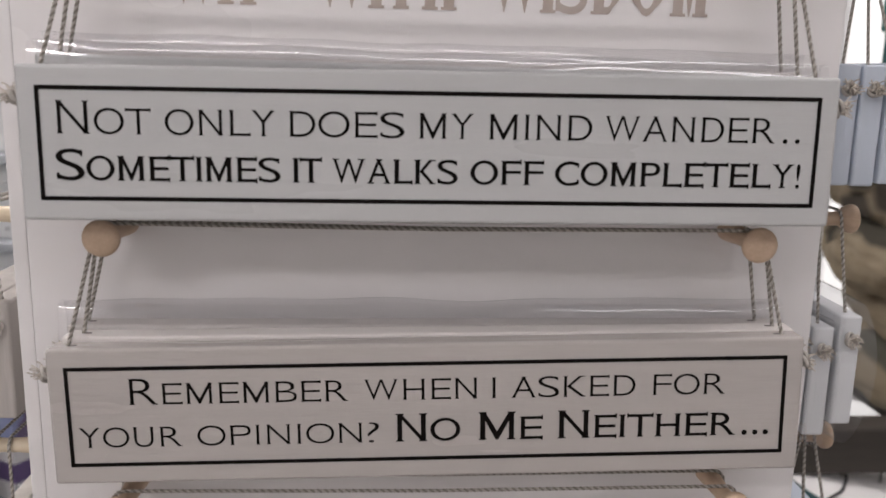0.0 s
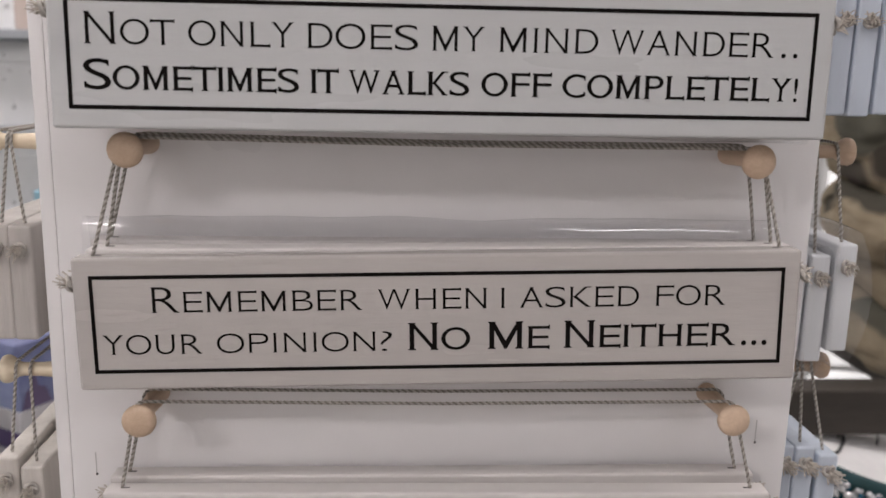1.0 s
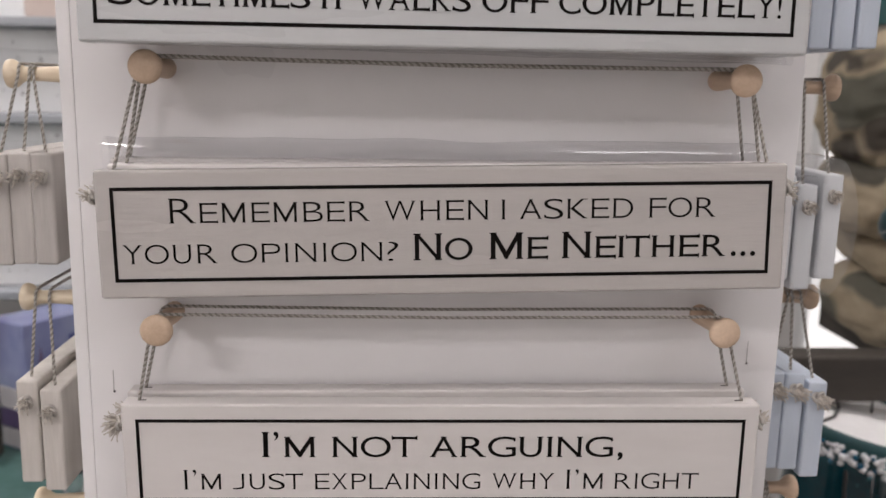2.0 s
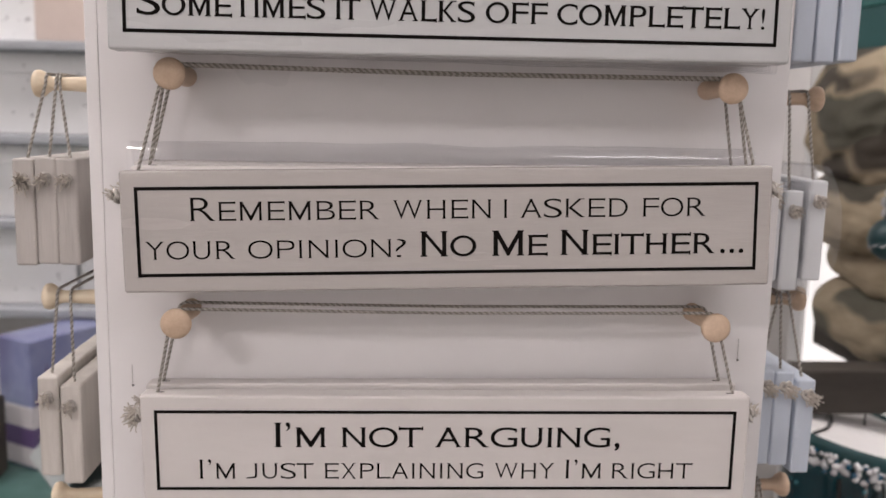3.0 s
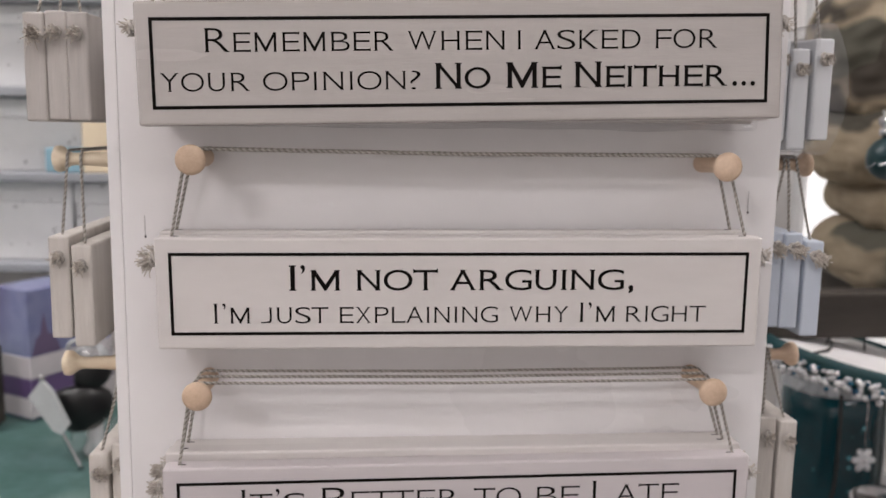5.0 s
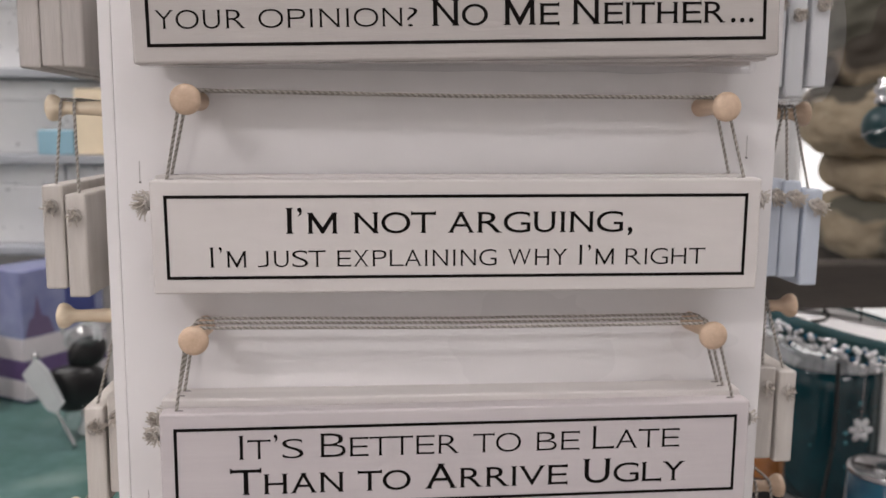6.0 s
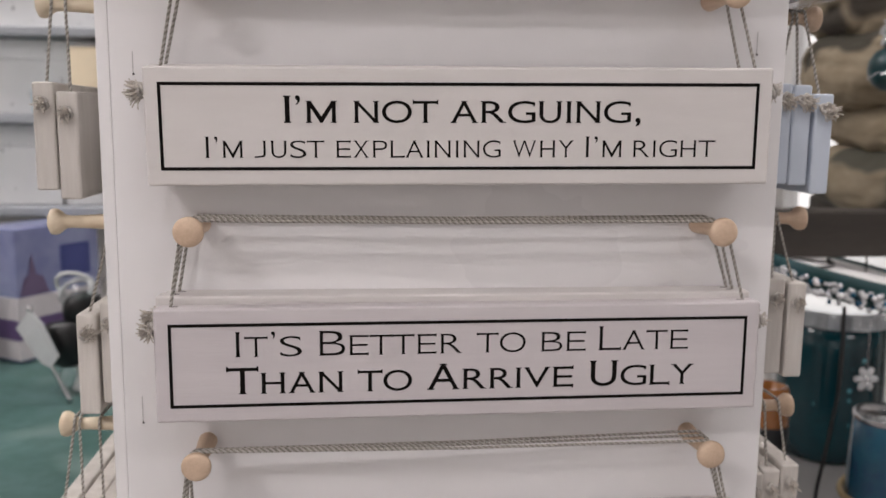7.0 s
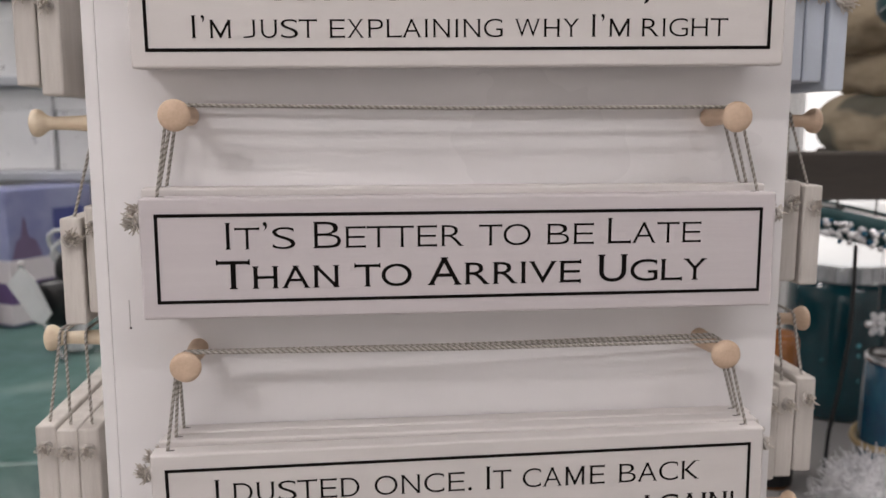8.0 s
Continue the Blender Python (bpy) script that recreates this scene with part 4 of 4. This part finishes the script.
part("box_body", box_bm(-0.03, 0.03, -0.012, 0.012, 0, 0.042, 0.003), SKY_CARD, b)
b = thing("card_box", "cream card box on a shelf, warm lamplight in its colour", "box", (-0.495, 1.428, 1.160))
part("box_body", box_bm(-0.028, 0.04, -0.012, 0.012, 0, 0.112, 0.003), CREAM_CARD, b)
b = thing("card_box", "pinkish beige card box standing on a shelf", "box", (-0.50, 1.45, 1.458))
part("box_body", box_bm(-0.10, 0.10, -0.02, 0.10, 0, 0.12, 0.003), BEIGE_CARD, b)

cloth_table = thing("covered_table", "table covered with a mottled teal-green cloth with painted sheen", "table", (-0.80, 1.08, 0))
part("tabletop", box_bm(-0.50, 0.50, -0.36, 0.30, 0.735, 0.765, 0.004), DARK_WOOD, cloth_table)
for x in (-0.45, 0.45):
    for y in (-0.31, 0.25):
        part("leg", box_bm(x - 0.02, x + 0.02, y - 0.02, y + 0.02, 0, 0.735, 0.003), DARK_WOOD, cloth_table)
nx, ny = 50, 40
verts, faces = [], []
for j in range(ny + 1):
    for i in range(nx + 1):
        x, y = -0.56 + 1.12 * i / nx, -0.42 + 0.78 * j / ny
        over = max(0, abs(x) - 0.503, (-0.363 - y), y - 0.303)
        z = 0.771 - over * 3.4 + noise.noise(Vector((x * 14, y * 14, 0))) * (0.0022 + 0.03 * over)
        verts.append((max(-0.507 - over * 0.1, min(0.507 + over * 0.1, x)), max(-0.367 - over * 0.1, min(0.307 + over * 0.1, y)), z))
for j in range(ny):
    for i in range(nx):
        a = j * (nx + 1) + i
        faces.append((a, a + 1, a + nx + 2, a + nx + 1))
me = bpy.data.meshes.new("cloth")
me.from_pydata(verts, [], faces)
part("cloth", smooth(me), GREEN_CLOTH, cloth_table, "mottled teal-green cloth with painted pale sheen")

LILAC = material("lilac_blue_print", (0.17, 0.185, 0.36), 0.4, second=(0.30, 0.33, 0.48), scale=7, spots=(0.10, 0.09, 0.20), spot_scale=9, spot_at=0.56, spot_edge=0.2, coat=0.3)
PURPLE = material("purple_print", (0.13, 0.08, 0.20), 0.4, scale=14)
PALE = material("pale_print", (0.66, 0.62, 0.64), 0.45, scale=12)
PINK_PRINT = material("dusky_pink_print", (0.16, 0.115, 0.21), 0.4, scale=14)
BLUE_PRINT = material("deep_blue_print", (0.055, 0.07, 0.24), 0.4, scale=14)
# the bag turns an upright edge to the aisle; its corner is the origin
bag = thing("gift_bag", "lilac-blue printed gift bag on a green cloth", "gift bag", (-0.569, 1.267, 0.7735), 58)
part("bag_body", box_bm(0, 0.16, 0, 0.08, 0, 0.212, 0.003), LILAC, bag)
for z0, z1, mat in ((0.004, 0.036, PALE), (0.036, 0.068, PURPLE), (0.068, 0.104, PALE)):
    part("printed_band", box_bm(-0.0012, 0.1612, -0.0012, 0.0812, z0, z1 - 0.0006, 0.001), mat, bag)
bm = bmesh.new()
vs = [bm.verts.new((x, -0.0014, z)) for x, z in ((0.004, 0.105), (0.058, 0.105), (0.048, 0.132), (0.035, 0.138), (0.028, 0.172), (0.021, 0.138), (0.012, 0.132))]
bm.faces.new(vs)
part("printed_castle", bm, PINK_PRINT, bag, "dusky pink printed towers")
part("printed_block", box_bm(0.082, 0.140, -0.0012, 0.002, 0.125, 0.178, 0.0005), BLUE_PRINT, bag)

TAG = material("frosted_tag_plastic", (0.62, 0.64, 0.65), 0.2, scale=30, coat=0.4)
JET = material("jet_black_wrap", (0.004, 0.004, 0.005), 0.35, scale=30)
bottle = thing("wrapped_bundle", "black bundle wrapped in clear cellophane on a tablecloth", "wrapped gift", (-0.430, 1.135, 0.7735))
part("black_filling", soft_block(0.062, 0.050, 0.074, 17, 2.3, 0.030, (40, 24)), JET, bottle, "crumpled black filling", pose(-0.004, 0, 0.078))
part("black_filling", soft_block(0.036, 0.034, 0.046, 29, 2.3, 0.022, (32, 20)), JET, bottle, "crumpled black filling", pose(0.006, 0, 0.122))
part("foot", lathe([(0.016, 0), (0.018, 0.003), (0.012, 0.02), (0.012, 0.055)], 20), TAG, bottle, "clear plastic foot")
for r, zz, tip in ((0.024, 0.148, 24), (0.020, 0.140, -32)):
    pts = [(r * math.cos(a) * 1.15, 0.004 * math.sin(2 * a), r * 0.8 * math.sin(a)) for a in [2 * math.pi * k / 24 for k in range(25)]]
    verts, faces = sweep([resample(pts, 0.004)[0]], 0.0028, 8)
    me = bpy.data.meshes.new("loop")
    me.from_pydata(verts, [], faces)
    part("loop", smooth(me), TAG, bottle, "clear ribbon loop", pose(-0.006, -0.004, zz, 0, tip, 0))
CELLO = film_material("cellophane", 0.12, (0.96, 0.965, 0.97), 0.8)
verts, faces = [], []
for j in range(15):
    f = j / 14
    r = 0.028 * (1 - f) ** 0.5 * (0.6 + 0.4 * math.cos(f * 5)) + 0.012 + (0.02 * max(0, f - 0.8) * 5)
    for i in range(24):
        a = 2 * math.pi * i / 24
        k = 1 + 0.22 * noise.noise(Vector((math.cos(a) * 2, math.sin(a) * 2, f * 5)))
        verts.append((r * k * math.cos(a), r * k * math.sin(a), 0.001 + 0.158 * f))
for j in range(14):
    for i in range(24):
        k = (i + 1) % 24
        faces.append((j * 24 + i, j * 24 + k, (j + 1) * 24 + k, (j + 1) * 24 + i))
me = bpy.data.meshes.new("wrapping")
me.from_pydata(verts, [], faces)
part("wrapping", me, CELLO, bottle, "crinkled clear cellophane")

tag = thing("plastic_tag", "clear plastic wedge-shaped tag on a silver stem", "tag", (-0.443, 1.072, 0.7735))
part("stem", lathe([(0.004, 0), (0.0032, 0.006), (0.0026, 0.05), (0.0026, 0.085)], 12), SILVER, tag, "silver stem", pose(0.012, 0, 0, 0, -24, 0))
bm = bmesh.new()
front = [(-0.052, 0.105), (-0.034, 0.128), (-0.019, 0.110), (0.000, 0.064), (-0.010, 0.050), (-0.022, 0.056)]
ring = [[bm.verts.new((x, y, z)) for x, z in front] for y in (-0.004, 0.004)]
bm.faces.new(ring[0])
bm.faces.new(ring[1][::-1])
for k in range(len(front)):
    q = (k + 1) % len(front)
    bm.faces.new((ring[0][q], ring[0][k], ring[1][k], ring[1][q]))
part("wedge", bm, TAG, tag, "clear plastic wedge")
part("clip", soft_block(0.008, 0.008, 0.010, 3, 2, 0, (12, 8)), SILVER, tag, "silver clip", pose(-0.034, 0, 0.130))

# a glowing white panel added far behind the cushions for the bright gap there
panel = thing("added_glow_panel", "glowing white panel added behind the cushions", "light panel", (1.17, 1.72, 0))
part("frame", box_bm(-0.27, 0.27, 0.0, 0.04, 0, 1.75, 0.004), LAMP_FRAME, panel)
part("diffuser", box_bm(-0.255, 0.255, -0.006, -0.001, 0.80, 1.72, 0.001), glow_material("gap_glow", (1.0, 0.965, 0.95), 0.95), panel, "added glowing white face")

block = thing("wooden_block", "dark brown wooden block standing beside a gift bag", "block", (-0.645, 1.247, 0.7735))
part("block_body", box_bm(-0.033, 0.033, -0.027, 0.027, 0, 0.125, 0.004), DARK_WOOD, block)
